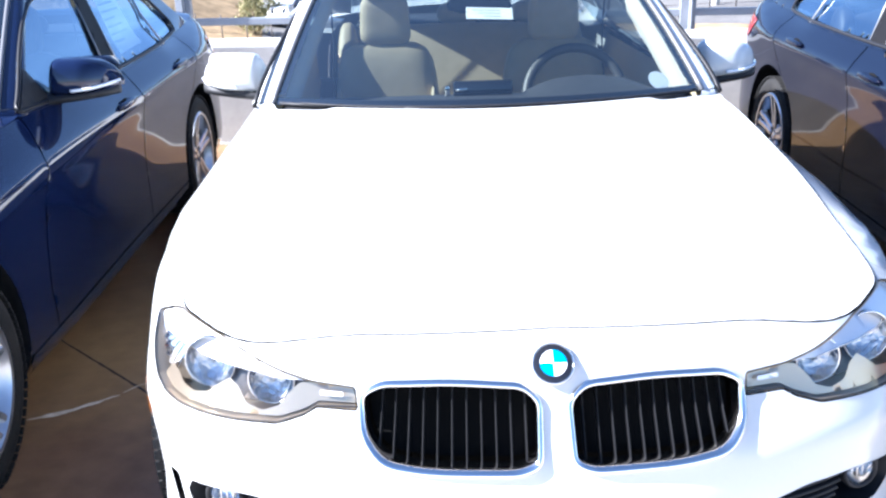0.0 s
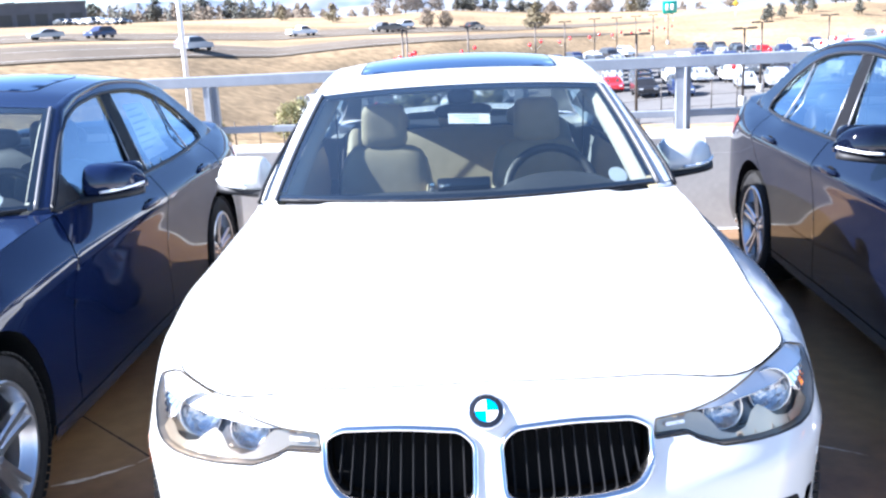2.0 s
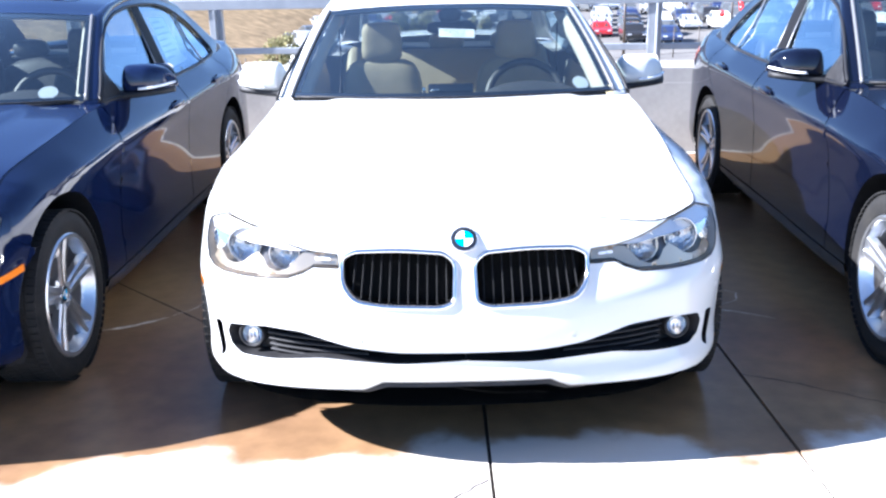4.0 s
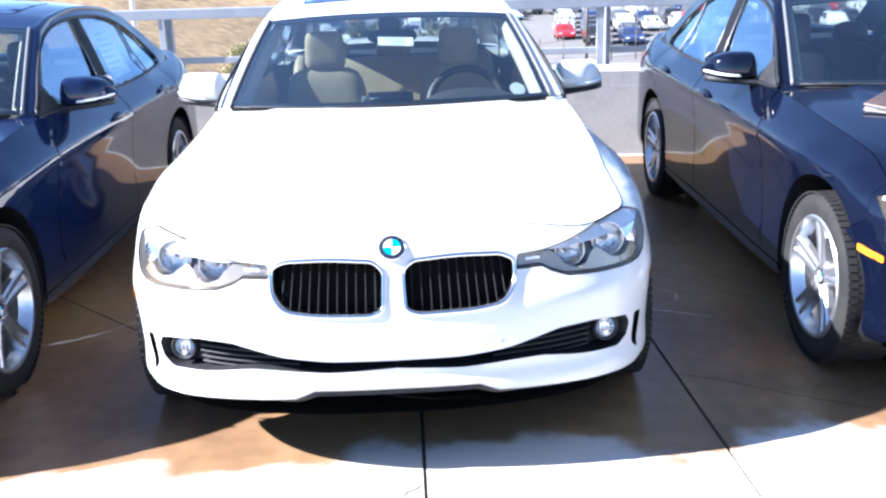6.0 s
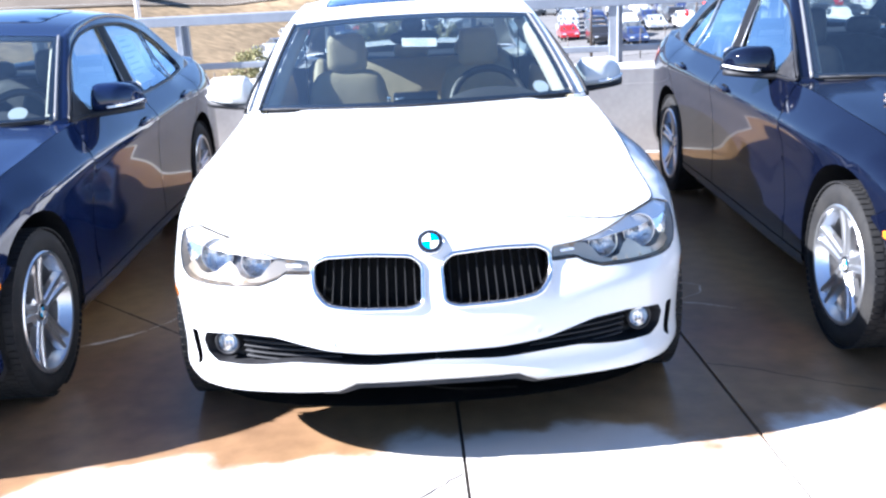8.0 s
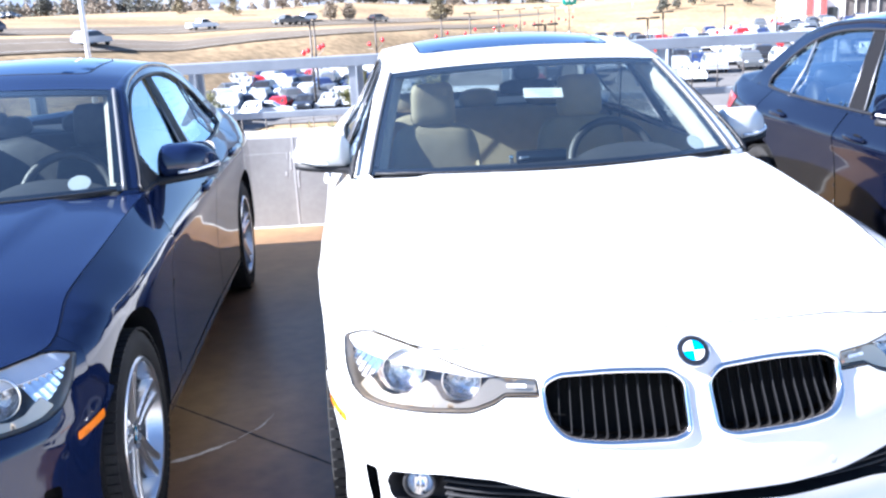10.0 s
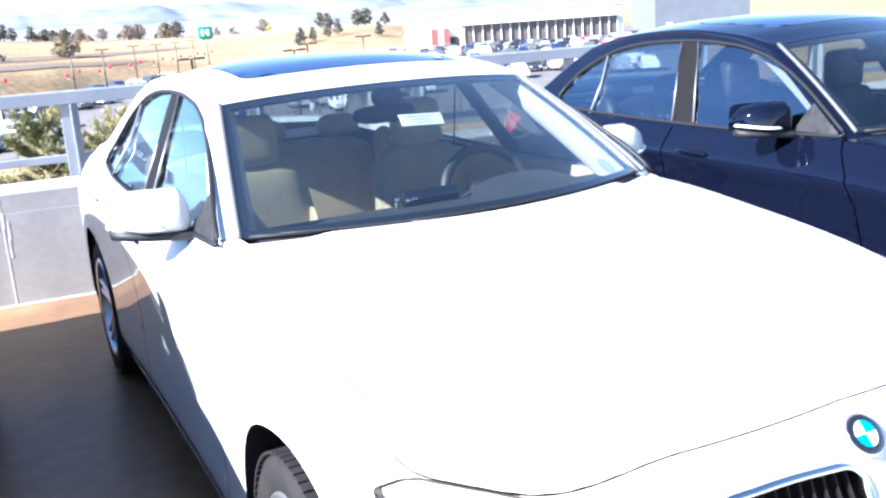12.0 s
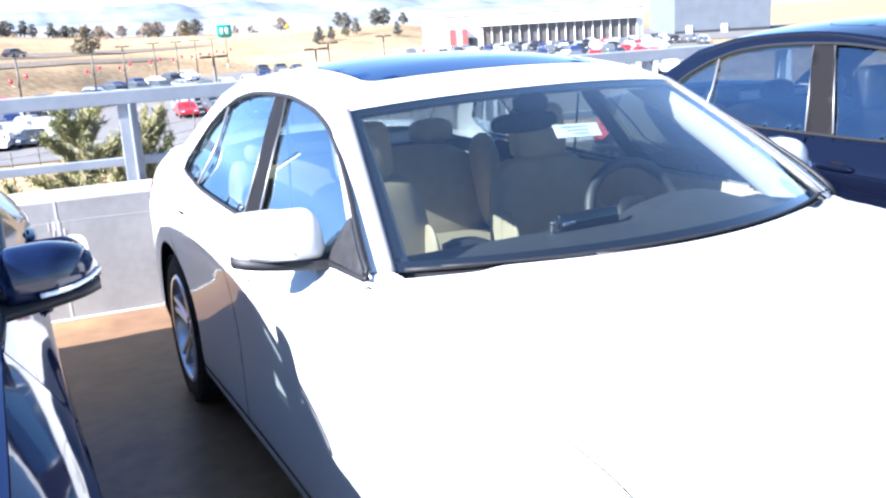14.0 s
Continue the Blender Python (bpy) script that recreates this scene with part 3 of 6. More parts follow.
    sl = skin(inset(SLOT, -.004), (), (.02, .02), .012, .03)
    both("air_slot", sl, DARK_GAP, car, towards=(0, -1, 0))
    # ------------- fog lamps
    for sg in (1, -1):
        p, n = flank([(.718, .400)], .035)[0], np.array([.25, -1, .05])
        m = frame_at((p[0] * sg, p[1], p[2]), (n[0] * sg, n[1], n[2]))
        lamp = part("fog_lamp", turned(lathe([(.042, -.03), (.043, .004), (.038, .010), (.033, .004), (.031, -.006)], 32, "z"), m), BLACK_PLASTIC, car, "round clear fog lamp")
        part("reflector", turned(lathe([(.032, .0), (.026, -.018), (.014, -.028), (0, -.03)], 28, "z"), m), FLUTED, lamp)
        for dx in (-.013, 0, .013):
            part("bulb_shield", turned(pair_of(box(dx, 0, -.010, .0030, .044 - 1.2 * abs(dx), .010, .001)), m), CHROME, lamp)
        part("lens", turned(lathe([(.033, .004), (.025, .010), (.012, .013), (0, .014)], 28, "z"), m), CLEAR, lamp)
    # ------------- parking sensors
    for s, z in ((.318, .446), (.905, .500)):
        for sg in (1, -1):
            p, n = flank([(s, z)])[0], normal_at(s, z)
            m = frame_at((p[0] * sg, p[1], p[2]), (n[0] * sg, n[1], n[2]))
            part("parking_sensor", turned(lathe([(.0105, -.004), (.0105, .0008), (.0088, .0008), (.0086, -.001), (.0, .0012)], 20, "z"), m), [paint_mat], car)
    # ------------- tow-hook cover line
    pts = flank([(-.330, .490), (-.318, .462), (-.306, .437), (-.306, .425)], -.0005)
    part("tow_hook_cover", tube([tuple(q) for q in pts], .0008, 5), SATIN, car)
    # ------------- headlights
    for sg in (1, -1):
        def mir(pair):
            return pair if sg > 0 else flip_x(pair)
        back = outward(mir(skin(inset(HEADLIGHT, .002), (), (.03, .02), .015, .075)), (sg * .3, -1, 0))
        lamp = part("headlight", back, LAMP_BACK, car, "clear-lensed headlight with two round reflectors")
        edge = dense(HEADLIGHT, .014)
        v, f = band([tuple(q) for q in flank(edge, -.001)], [tuple(q) for q in flank(edge, .078)])
        part("bezel", mir((v, f)), LAMP_TRIM, lamp)
        seal = [(.392, .654), (.478, .651), (.505, .635), (.560, .6165), (.666, .6115), (.822, .6085), (.885, .6125), (.935, .6285), (.988, .671), (1.050, .721)]
        part("seal", mir(tube([tuple(q) for q in flank(dense(seal, .02, False), .0012)], .0015, 6)), BLACK_PLASTIC, lamp)
        for s, z, r in ((.606, .672, .047), (.798, .682, .053)):
            p, n = flank([(s, z)], .036)[0], np.array([.15, -1, .10])
            m = frame_at((p[0] * sg, p[1], p[2]), (n[0] * sg, n[1], n[2]))
            part("corona_ring", turned(lathe([(r, -.014), (r + .0018, .002), (r, .004), (r - .0018, .002), (r - .002, -.01)], 36, "z"), m), CHROME, lamp)
            part("reflector", turned(lathe([(r - .002, .0), (r * .8, -.014), (r * .45, -.024), (r * .2, -.026)], 32, "z"), m), REFLECTOR, lamp)
            part("bulb", turned(lathe([(r * .16, -.026), (r * .17, -.012), (r * .1, -.005), (0, -.003)], 20, "z"), m), REFLECTOR, lamp)
        # smooth brow over the reflectors, bright lower trim, corner reflector, short light bar
        brow = [(.50, .690), (.575, .706), (.660, .7205), (.744, .7345), (.830, .7412), (.912, .7448), (.983, .7452), (1.022, .7385), (1.049, .727), (1.040, .7195), (.985, .711), (.90, .707), (.80, .703), (.70, .700), (.64, .697), (.58, .690)]
        part("brow", outward(mir(skin(rounded(brow, .15), (), (.03, .02), .015, .010)), (0, -1, 0)), LAMP_BROW, lamp)
        part("brow_edge", mir(tube([tuple(q) for q in flank([(1.040, .7195), (.985, .711), (.90, .707), (.80, .703), (.70, .700), (.64, .697), (.58, .690)], .008)], .0016, 6)), CHROME, lamp)
        low = rounded([(.402, .682), (.398, .655), (.480, .654), (.508, .639), (.562, .621), (.666, .616), (.822, .613), (.880, .617), (.925, .633), (.900, .662), (.870, .652), (.840, .636), (.798, .631), (.755, .640), (.728, .660), (.700, .676),
                       (.672, .664), (.645, .636), (.606, .627), (.568, .639), (.548, .664), (.525, .684), (.490, .687)], .2)
        part("lower_trim", outward(mir(skin(low, (), (.03, .02), .010, .014)), (0, -1, 0)), LAMP_TRIM, lamp)
        bar = rounded([(.425, .676), (.475, .677), (.475, .669), (.425, .668)], .3, 3)
        part("light_bar", outward(mir(skin(bar, (), (.03, .02), .012, .004)), (0, -1, 0)), ROUNDEL_WHITE, lamp)
        # fluted mirror that fills the outer corner
        rows = []
        for k in range(15):
            u = k / 14
            low_, top_ = (.893 + .138 * u, .634 + .080 * u - .006 * math.sin(math.pi * u)), (.862 + .160 * u, .704 + .012 * u)
            for w in (0, .5, 1):
                rows.append(((1 - w) * low_[0] + w * top_[0], (1 - w) * low_[1] + w * top_[1], .018 + (.004 if k % 2 else 0)))
        fv = flank([r[:2] for r in rows])
        q = np.array([plan(np.array([r[0]]))[2:] for r in rows])[:, :, 0]
        fv[:, :2] += q * np.array([r[2] for r in rows])[:, None]
        part("corner_reflector", outward(mir(([tuple(p) for p in fv], grid_faces(15, 3))), (0, -1, 0)), FLUTED, lamp, "", False)
        part("lens", outward(mir(skin(inset(HEADLIGHT, .0015), (), (.03, .02), .014, -.0015)), (sg * .3, -1, 0)), CLEAR, lamp)
    # ------------- side markers
    for sg in (1, -1):
        q = rounded([(s_of(.36) - .02, .548), (s_of(.455), .566), (s_of(.455), .538), (s_of(.36) - .02, .522)], .3, 4)
        pr = skin(q, (), (.02, .02), .012, -.003)
        part("side_marker", outward(pr if sg > 0 else flip_x(pr), (sg, 0, 0)), AMBER, car, "amber side marker lens")
    # ------------- fenders, doors, sills, rear quarters
    g = .0013
    sy = s_of
    fender = ([(sy(.535) + g, .594)] + arc(FRONT_Y, ARCH_Z[FRONT_Y], ARCH_R, 149, 0, 40) + [(sy(FRONT_Y + ARCH_R), .262), (sy(1.385), .262)]
              + [(sy(1.375) - g, .40), (sy(1.405) - g, .55), (sy(1.44) - g, .70), (sy(1.50) - g, .82), (sy(1.58) - g, .90), (sy(1.60) - g, z_top(sy(1.60)) - .001)]
              + top_line(sy(1.59), 1.083, .001, 70) + [(1.083, .712), (1.056, .655)])
    both("front_fender", skin(fender), paint_mat, car)
    d1 = [(sy(1.392), .264), (sy(2.575) - g, .264), (sy(2.585) - g, .6), (sy(2.60) - g, .80), (sy(2.61) - g, z_top(sy(2.61)) - .001)] + top_line(sy(2.60), sy(1.61), .001, 20) \
        + [(sy(1.585) + g, .90), (sy(1.505) + g, .82), (sy(1.445) + g, .70), (sy(1.41) + g, .55), (sy(1.38) + g, .40)]
    rear_arch = arc(REAR_Y, ARCH_Z[REAR_Y], ARCH_R, 180, 118, 20)
    d2 = [(sy(2.58) + g, .264), (sy(REAR_Y - ARCH_R) - .004, .264)] + [(a - .006, b + .004) for a, b in rear_arch] \
        + [(sy(3.47) - g, .72), (sy(3.56) - g, .82), (sy(3.62) - g, .90), (sy(3.63), z_top(sy(3.63)) - .001)] + top_line(sy(3.62), sy(2.62), .001, 20) + [(sy(2.605) + g, .80), (sy(2.59) + g, .6)]
    doors = [both("front_door", skin(d1), paint_mat, car), both("rear_door", skin(d2), paint_mat, car)]
    sill = [(sy(FRONT_Y + ARCH_R) + .002, .185), (sy(REAR_Y - ARCH_R) - .002, .185), (sy(REAR_Y - ARCH_R) - .002, .259), (sy(FRONT_Y + ARCH_R) + .002, .259)]
    both("sill", skin(sill, inward=-.004), paint_mat, car)
    quarter = arc(REAR_Y, ARCH_Z[REAR_Y], ARCH_R, 117, 0, 34) + [(sy(REAR_Y + ARCH_R), .25), (sy(4.25), .24), (sy(4.42), .24)] + [(5.05, .24)] + [(5.05, z_top(5.05) - .001)] + top_line(5.04, sy(3.64), .001, 30) \
        + [(sy(3.625) + g, .90), (sy(3.565) + g, .82), (sy(3.475) + g, .72)]
    both("rear_quarter", skin(quarter), paint_mat, car)
    tail = [(5.055, .24), (LEN, .24), (LEN, z_top(LEN) - .001)] + top_line(LEN - .02, 5.055, .001, 14)
    tl = outward(skin(tail, (), (.04, .03), .03), (0, 1, 0))
    part("tail_panel", welded(joined(tl, flip_x(tl))), paint_mat, car)
    both("tail_light", skin(rounded([(4.62, .90), (4.95, .93), (5.30, .92), (5.30, .82), (5.0, .79), (4.75, .80)], .3), inward=-.004), RED_LENS, car, "red tail light", (0.3, 1, 0))
    # dark inner skin seen through the joints, and the wheel housings
    both("inner_skin", skin([(sy(1.2), .21), (sy(3.2), .21), (sy(3.2), .70), (sy(3.30), .78), (sy(3.9), .80)] + top_line(sy(3.9), sy(1.0), .012, 30) + [(sy(1.1), .74), (sy(1.2), .60)], (), (.06, .05), .04, .018), DARK_GAP, car)
    for cy in (FRONT_Y, REAR_Y):
        for sg in (1, -1):
            rows = []
            for a in np.linspace(-25, 205, 30):
                for x in (.899, .880, .60):
                    rr = ARCH_R + (.0 if x > .89 else .012)
                    q = (cy + rr * math.cos(radians(a)), ARCH_Z[cy] + rr * math.sin(radians(a)))
                    fx_ = float(flank([(s_of(q[0]), max(q[1], .2))])[0][0])
                    xx = fx_ - .0015 if x > .89 else min(x, fx_ - .03)
                    rows.append((sg * xx, q[0], max(q[1], .17)))
            part("wheel_housing", (rows, grid_faces(30, 3)), BLACK_PLASTIC, car)
            cap = [(sg * .60, cy + .37 * math.cos(a), ARCH_Z[cy] - .005 + .37 * math.sin(a)) for a in np.linspace(0, 2 * math.pi, 33)[:-1]]
            part("wheel_housing", (cap, [tuple(range(32))]), DARK_GAP, car)
    part("trunk_floor", box(0, 4.02, .50, 1.56, .98, .05, .01), DARK_GAP, car)
    part("underbody", box(0, 2.4, .235, 1.45, 3.6, .06, .02), DARK_GAP, car)
    ring = [(max(0, p[0]), p[1]) for p in flank([(q, .25) for q in np.linspace(0, 1.0, 24)], .07)[:, :2]] + [(.58, .50), (.58, 1.1), (.80, 1.15), (.80, 3.2), (.58, 3.25), (.58, 3.95), (.75, 4.0), (.70, 4.35), (.4, 4.5), (0, 4.52)]
    n = len(ring)
    part("undertray", ([(x, y, .205) for x, y in ring] + [(-x, y, .205) for x, y in ring[::-1]], [tuple(range(2 * n))]), DARK_GAP, car, "", False)
    part("engine_block", box(0, .80, .50, 1.10, .80, .46, .03), DARK_GAP, car)
    # ------------- hood
    edge_ = [tuple(p[:2]) for p in flank(top_line(.0001, sy(1.56), 0, 120))]
    half_outline = [(x - .0012, y + .0030) for x, y in edge_]
    xe = half_outline[-1][0]
    rear = [(x, float(cowl_y(x)) - .022) for x in np.linspace(xe, 0, 24)]
    rear[0] = (xe, min(rear[0][1], half_outline[-1][1] + .05))
    outl = half_outline + rear
    v, f = sheet([(max(a, 0), b) for a, b in outl], (), (.03, .03), .02)
    z = hood_height(v[:, 0], v[:, 1])
    rim3 = flank(top_line(.0001, sy(1.56), 0, 90))
    miss = rim3[:, 2] - hood_height(rim3[:, 0], rim3[:, 1])
    d = np.hypot(v[:, None, 0] - rim3[None, :, 0], v[:, None, 1] - rim3[None, :, 1])
    w = 1 / (d**3 + 1e-7)
    z = z + (w * miss).sum(1) / w.sum(1) * np.exp(-(d.min(1) / .14)**1.0)
    hp = outward((np.stack([v[:, 0], v[:, 1], z], 1), f), (0, 0, 1))
    part("hood", welded(joined(hp, flip_x(hp))), paint_mat, car)
    # dark strip under the hood's joint
    line = flank(top_line(.0001, sy(1.56), .003, 80), .002)
    strip = [tuple(q + np.array([0, 0, .002])) for q in line] + [tuple(q * np.array([.97, 1, 1]) + np.array([0, .03, -.006])) for q in line]
    n = len(line)
    both("hood_seal", (strip, [(i, i + 1, n + i + 1, n + i) for i in range(n - 1)]), DARK_GAP, car, towards=(0, 0, 1))
    # ------------- cowl, wipers, windshield
    rows = []
    for u in np.linspace(-.94, .94, 33):
        p = screen(max(-1, min(1, u)), 0)
        x = p[0] if abs(u) <= 1 else p[0] + (.03 if u > 0 else -.03)
        rows += [(x, p[1] - .055, p[2] - .030), (x, p[1] - .02, p[2] - .012), (x, p[1] + .02, p[2] - .004)]
    part("cowl", (rows, grid_faces(33, 3)), BLACK_PLASTIC, car)
    # painted corner between hood, fender and the pillar's foot
    up = [(.713, 1.600, .961), (.738, 1.610, .961), (.757, 1.622, .960), (.770, 1.634, .957), (.778, 1.648, .952), (.779, 1.663, .949)]
    down = [(.690, 1.551, .9425), (.732, 1.580, .941), (.760, 1.598, .938), (.780, 1.606, .9355), (.783, 1.632, .9355), (.784, 1.664, .9355)]
    mid = [tuple((np.array(a) + np.array(b)) / 2 + np.array([.002, -.002, .002])) for a, b in zip(up, down)]
    both("cowl_corner", (up + mid + down, grid_faces(3, 6)), paint_mat, car, towards=(0, 0, 1))
    us, vs = np.linspace(-1, 1, 33), np.linspace(0, 1, 19)
    glass_v = [tuple(screen(u, v)) for v in vs for u in us]
    ws = part("windshield", outward((glass_v, grid_faces(19, 33)), (0, -1, 1)), WINDSHIELD_GLASS, car, "clear windshield with a black border")
    # black printed border
    def border(u0, u1, v0, v1, nu, nv):
        return [tuple(screen(u, v, -.003)) for v in np.linspace(v0, v1, nv) for u in np.linspace(u0, u1, nu)], grid_faces(nv, nu)
    part("border", joined(border(-1, 1, 0, .05, 30, 3), border(-1, 1, .945, 1, 30, 3), border(-1, -.955, .07, .95, 3, 16), border(.955, 1, .07, .95, 3, 16)), GLOSS_BLACK, ws)
    seal = [tuple(screen(1, v, .002)) for v in np.linspace(0, 1, 16)]
    for pr in (tube(seal, .0085, 6), flip_x(tube(seal, .0085, 6))):
        part("pillar_trim", pr, PILLAR_TRIM, ws)
    seal = [tuple(screen(u, .004, .002)) for u in np.linspace(-.965, .965, 30)]
    part("lower_trim", tube(seal, .006, 6), BLACK_PLASTIC, ws)
    for u0, u1, v0, v1 in ((-.86, .02, .004, -.03), (.06, .88, -.028, -.022)):
        pts = [tuple(screen(u0 + (u1 - u0) * t, v0 + (v1 - v0) * t + .006 * math.sin(math.pi * t), .008)) for t in np.linspace(0, 1, 14)]
        wp = part("wiper", tube(pts, .0036, 6), BLACK_PLASTIC, car)
        part("wiper_arm", tube([tuple(screen(u1, v1 - .03, .002)), tuple(screen(u1 - .12, v1 - .01, .010)), pts[7]], .005, 6), BLACK_PLASTIC, wp)
    disc = [tuple(screen(.80 + .052 * math.cos(a), .105 + .060 * math.sin(a), -.006)) for a in np.linspace(0, 2 * math.pi, 25)[:-1]]
    part("service_sticker", (disc, [tuple(range(24))]), PAPER, ws, "round white sticker behind the glass")
    # cloth-covered pillar linings inside the screen's edges
    lining = []
    for v_ in np.linspace(.02, .97, 14):
        p_ = screen(.965, v_, -.018)
        lining += [tuple(p_), tuple(p_ + np.array([-.030, .030, -.004])), tuple(p_ + np.array([-.042, .12, -.012])), tuple(p_ + np.array([-.012, .19, -.016]))]
    both("pillar_lining", (lining, grid_faces(14, 4)), CLOTH, car, towards=(-1, -.5, 0))
    # ------------- roof frame, roof, sunroof
    inner_, outer_ = arch_line()
    rows = []
    o3 = side(outer_)
    for a, b in zip(inner_, o3):
        c = np.array([b[0] + .004, a[1] * .6 + b[1] * .4, a[2] + .006])
        for t in np.linspace(0, 1, 6):
            rows.append((1 - t)**2 * a + 2 * t * (1 - t) * c + t * t * b)
    both("roof_frame", (rows, grid_faces(len(inner_), 6)), paint_mat, car, towards=(1, 0, 1))
    flat = [(u * .57, w * 1.493) for u, w in [(-1, 0), (1, 0), (1, 1), (-1, 1)]]
    sr = rounded([(-.43, .215), (-.2, .195), (.2, .195), (.43, .215), (.435, .78), (-.435, .78)], .25, 6)
    v, f = sheet(flat, [sr], (.04, .04), .03)
    part("roof", outward(([roof(a / .57, b / 1.493) for a, b in v], f), (0, 0, 1)), paint_mat, car)
    v, f = sheet(inset(sr, .004), (), (.05, .05), .03)
    part("sunroof", outward(([roof(a / .57, b / 1.493, .001) for a, b in v], f), (0, 0, 1)), ROOF_GLASS, car, "dark glass sunroof")
    edge3 = [tuple(roof(a / .57, b / 1.493, -.004)) for a, b in dense(sr, .03)]
    part("sunroof_seal", tube(edge3, .006, 5, True), BLACK_PLASTIC, car)
    liner = [tuple(roof(u * .97, w, -.03)) for w in np.linspace(0, 1, 12) for u in np.linspace(-1, 1, 14)]
    part("headliner", (liner, grid_faces(12, 14)), CLOTH, car)
    # ------------- sides of the glasshouse
    dlo = rounded(DLO, .3, 3)
    low_edge = [(y, z_top(s_of(y))) for y in np.linspace(4.17, 1.665, 40)]
    o = [tuple(q) for q in outer_]
    outline = [q for q in o if q[0] < 4.12] + low_edge
    v, f = sheet(outline, [dlo], (.04, .03), .02)
    both("side_frame", (side(v), f), paint_mat, car)
    # B-pillar and panes
    bp = [(2.480, .945), (2.640, .950), (2.800, 1.331), (2.668, 1.330)]
    both("pillar_cover", (lambda q: (side(q[0], -.001), q[1]))(sheet(bp, (), (.04, .03), .03)), PILLAR_COVER, car)
    def pane(front, rear):
        """The part of the window line between two slanting lines (y at foot, y at top)."""
        def y_at(line, z):
            return line[0] + (line[1] - line[0]) * (z - .95) / .366
        def cut(poly, line, sign):
            """Keeps what lies tailward (sign 1) or noseward (-1) of a slanting line."""
            out = []
            gap = [sign * (p[0] - y_at(line, p[1])) for p in poly]
            for i, p in enumerate(poly):
                q, d0, d1 = poly[i - 1], gap[i - 1], gap[i]
                if (d0 > 0) != (d1 > 0):
                    k = d0 / (d0 - d1)
                    out.append((q[0] + (p[0] - q[0]) * k, q[1] + (p[1] - q[1]) * k))
                if d1 > 0:
                    out.append(p)
            return out
        v, f = sheet(cut(cut(inset(dlo, .004), front, 1), rear, -1), (), (.03, .03), .02)
        return side(v, .012), f
    both("front_window", pane((0, 0), (2.500, 2.690)), SIDE_GLASS, car)
    both("rear_window", pane((2.620, 2.780), (3.353, 3.443)), SIDE_GLASS, car)
    both("quarter_window", pane((3.349, 3.439), (9, 9)), SIDE_GLASS, car)
    for y0, y1, w, top in ((2.483, 2.673, .0038, 1.328), (2.640, 2.800, .0038, 1.330), (3.350, 3.430, .0055, 1.262)):
        pts = [tuple(q) for q in side([(y0, .955), ((y0 + y1) / 2, (top + .955) / 2), (y1, top)], .002)]
        both("window_bar", tube(pts, w, 6), SATIN, car, "satin grey window bar")
    tr = [tuple(q) for q in side(dense(dlo, .03), -.001)]
    both("window_trim", tube(tr, .0080, 6, True), TRIM_BLACK, car, "black window surround")
    tri = rounded([(1.62, .955), (1.80, 1.075), (1.86, .958)], .1, 3)
    both("mirror_base", (lambda q: (side(q[0], -.002), q[1]))(sheet(tri, (), (.04, .03), .03)), BLACK_PLASTIC, car)
    # ------------- backlight and deck
    bl = [tuple(backlight(u, v)) for v in np.linspace(0, 1, 10) for u in np.linspace(-1, 1, 22)]
    part("rear_screen", outward((bl, grid_faces(10, 22)), (0, 1, 1)), SIDE_GLASS, car)
    rows = []
    s0 = s_of(4.13)
    us = np.linspace(-1, 1, 41)
    for u in us:
        a = backlight(u, 1)
        s_ = LEN - (LEN - s0) * abs(u)
        e = flank([(s_, z_top(s_))])[0]
        e = np.array([e[0] * (1 if u >= 0 else -1), e[1], e[2]])
        for t in np.linspace(0, 1, 7):
            q = a * (1 - t) + e * t
            q[2] += .03 * 4 * t * (1 - t) * (1 - u * u)
            rows.append(q)
    part("trunk_lid", outward((rows, grid_faces(41, 7)), (0, 0, 1)), paint_mat, car)
    sh = []
    for y in np.linspace(3.6, 4.17, 14):
        s_ = s_of(y)
        e = flank([(s_, z_top(s_))])[0]
        sh += [tuple(e), (e[0] - .10, e[1], e[2] - .005)]
    both("shoulder", (sh, grid_faces(14, 2)), paint_mat, car)
    # ------------- door handles
    for y, zh, dd in ((2.385, .832, doors[0]), (3.285, .866, doors[1])):
        for d_, sg in zip(dd, (1, -1)):
            x = float(flank([(s_of(y), zh)])[0][0])
            m = Matrix.Translation((sg * (x + .008), y, zh)) @ Matrix.Rotation(radians(2), 4, "X")
            hnd = part("door_handle", turned(pillow(0, 0, 0, .038, .215, .030, 3, 10), m), paint_mat, d_)
            # near-black pad stands in for the shade in the handle's hollow
            part("recess", turned(pillow(0, 0, -.004, .012, .11, .062, 2.4, 8), Matrix.Translation((sg * (x - .001), y - .01, zh - .005))), DARK_GAP, hnd)
    # ------------- door mirrors
    for sg in (1, -1):
        rows = []
        n = 28
        top_z = pchip([0, .05, .14, .45, .75, .90, .97, 1], [1.030, 1.058, 1.076, 1.077, 1.062, 1.036, 1.008, .985])
        low_z = pchip([0, .1, .6, 1], [.950, .944, .951, .966])
        nose = pchip([0, .12, .5, .85, 1], [1.965, 1.925, 1.928, 1.975, 2.055])
        tail = pchip([0, .3, .8, 1], [2.055, 2.075, 2.095, 2.085])
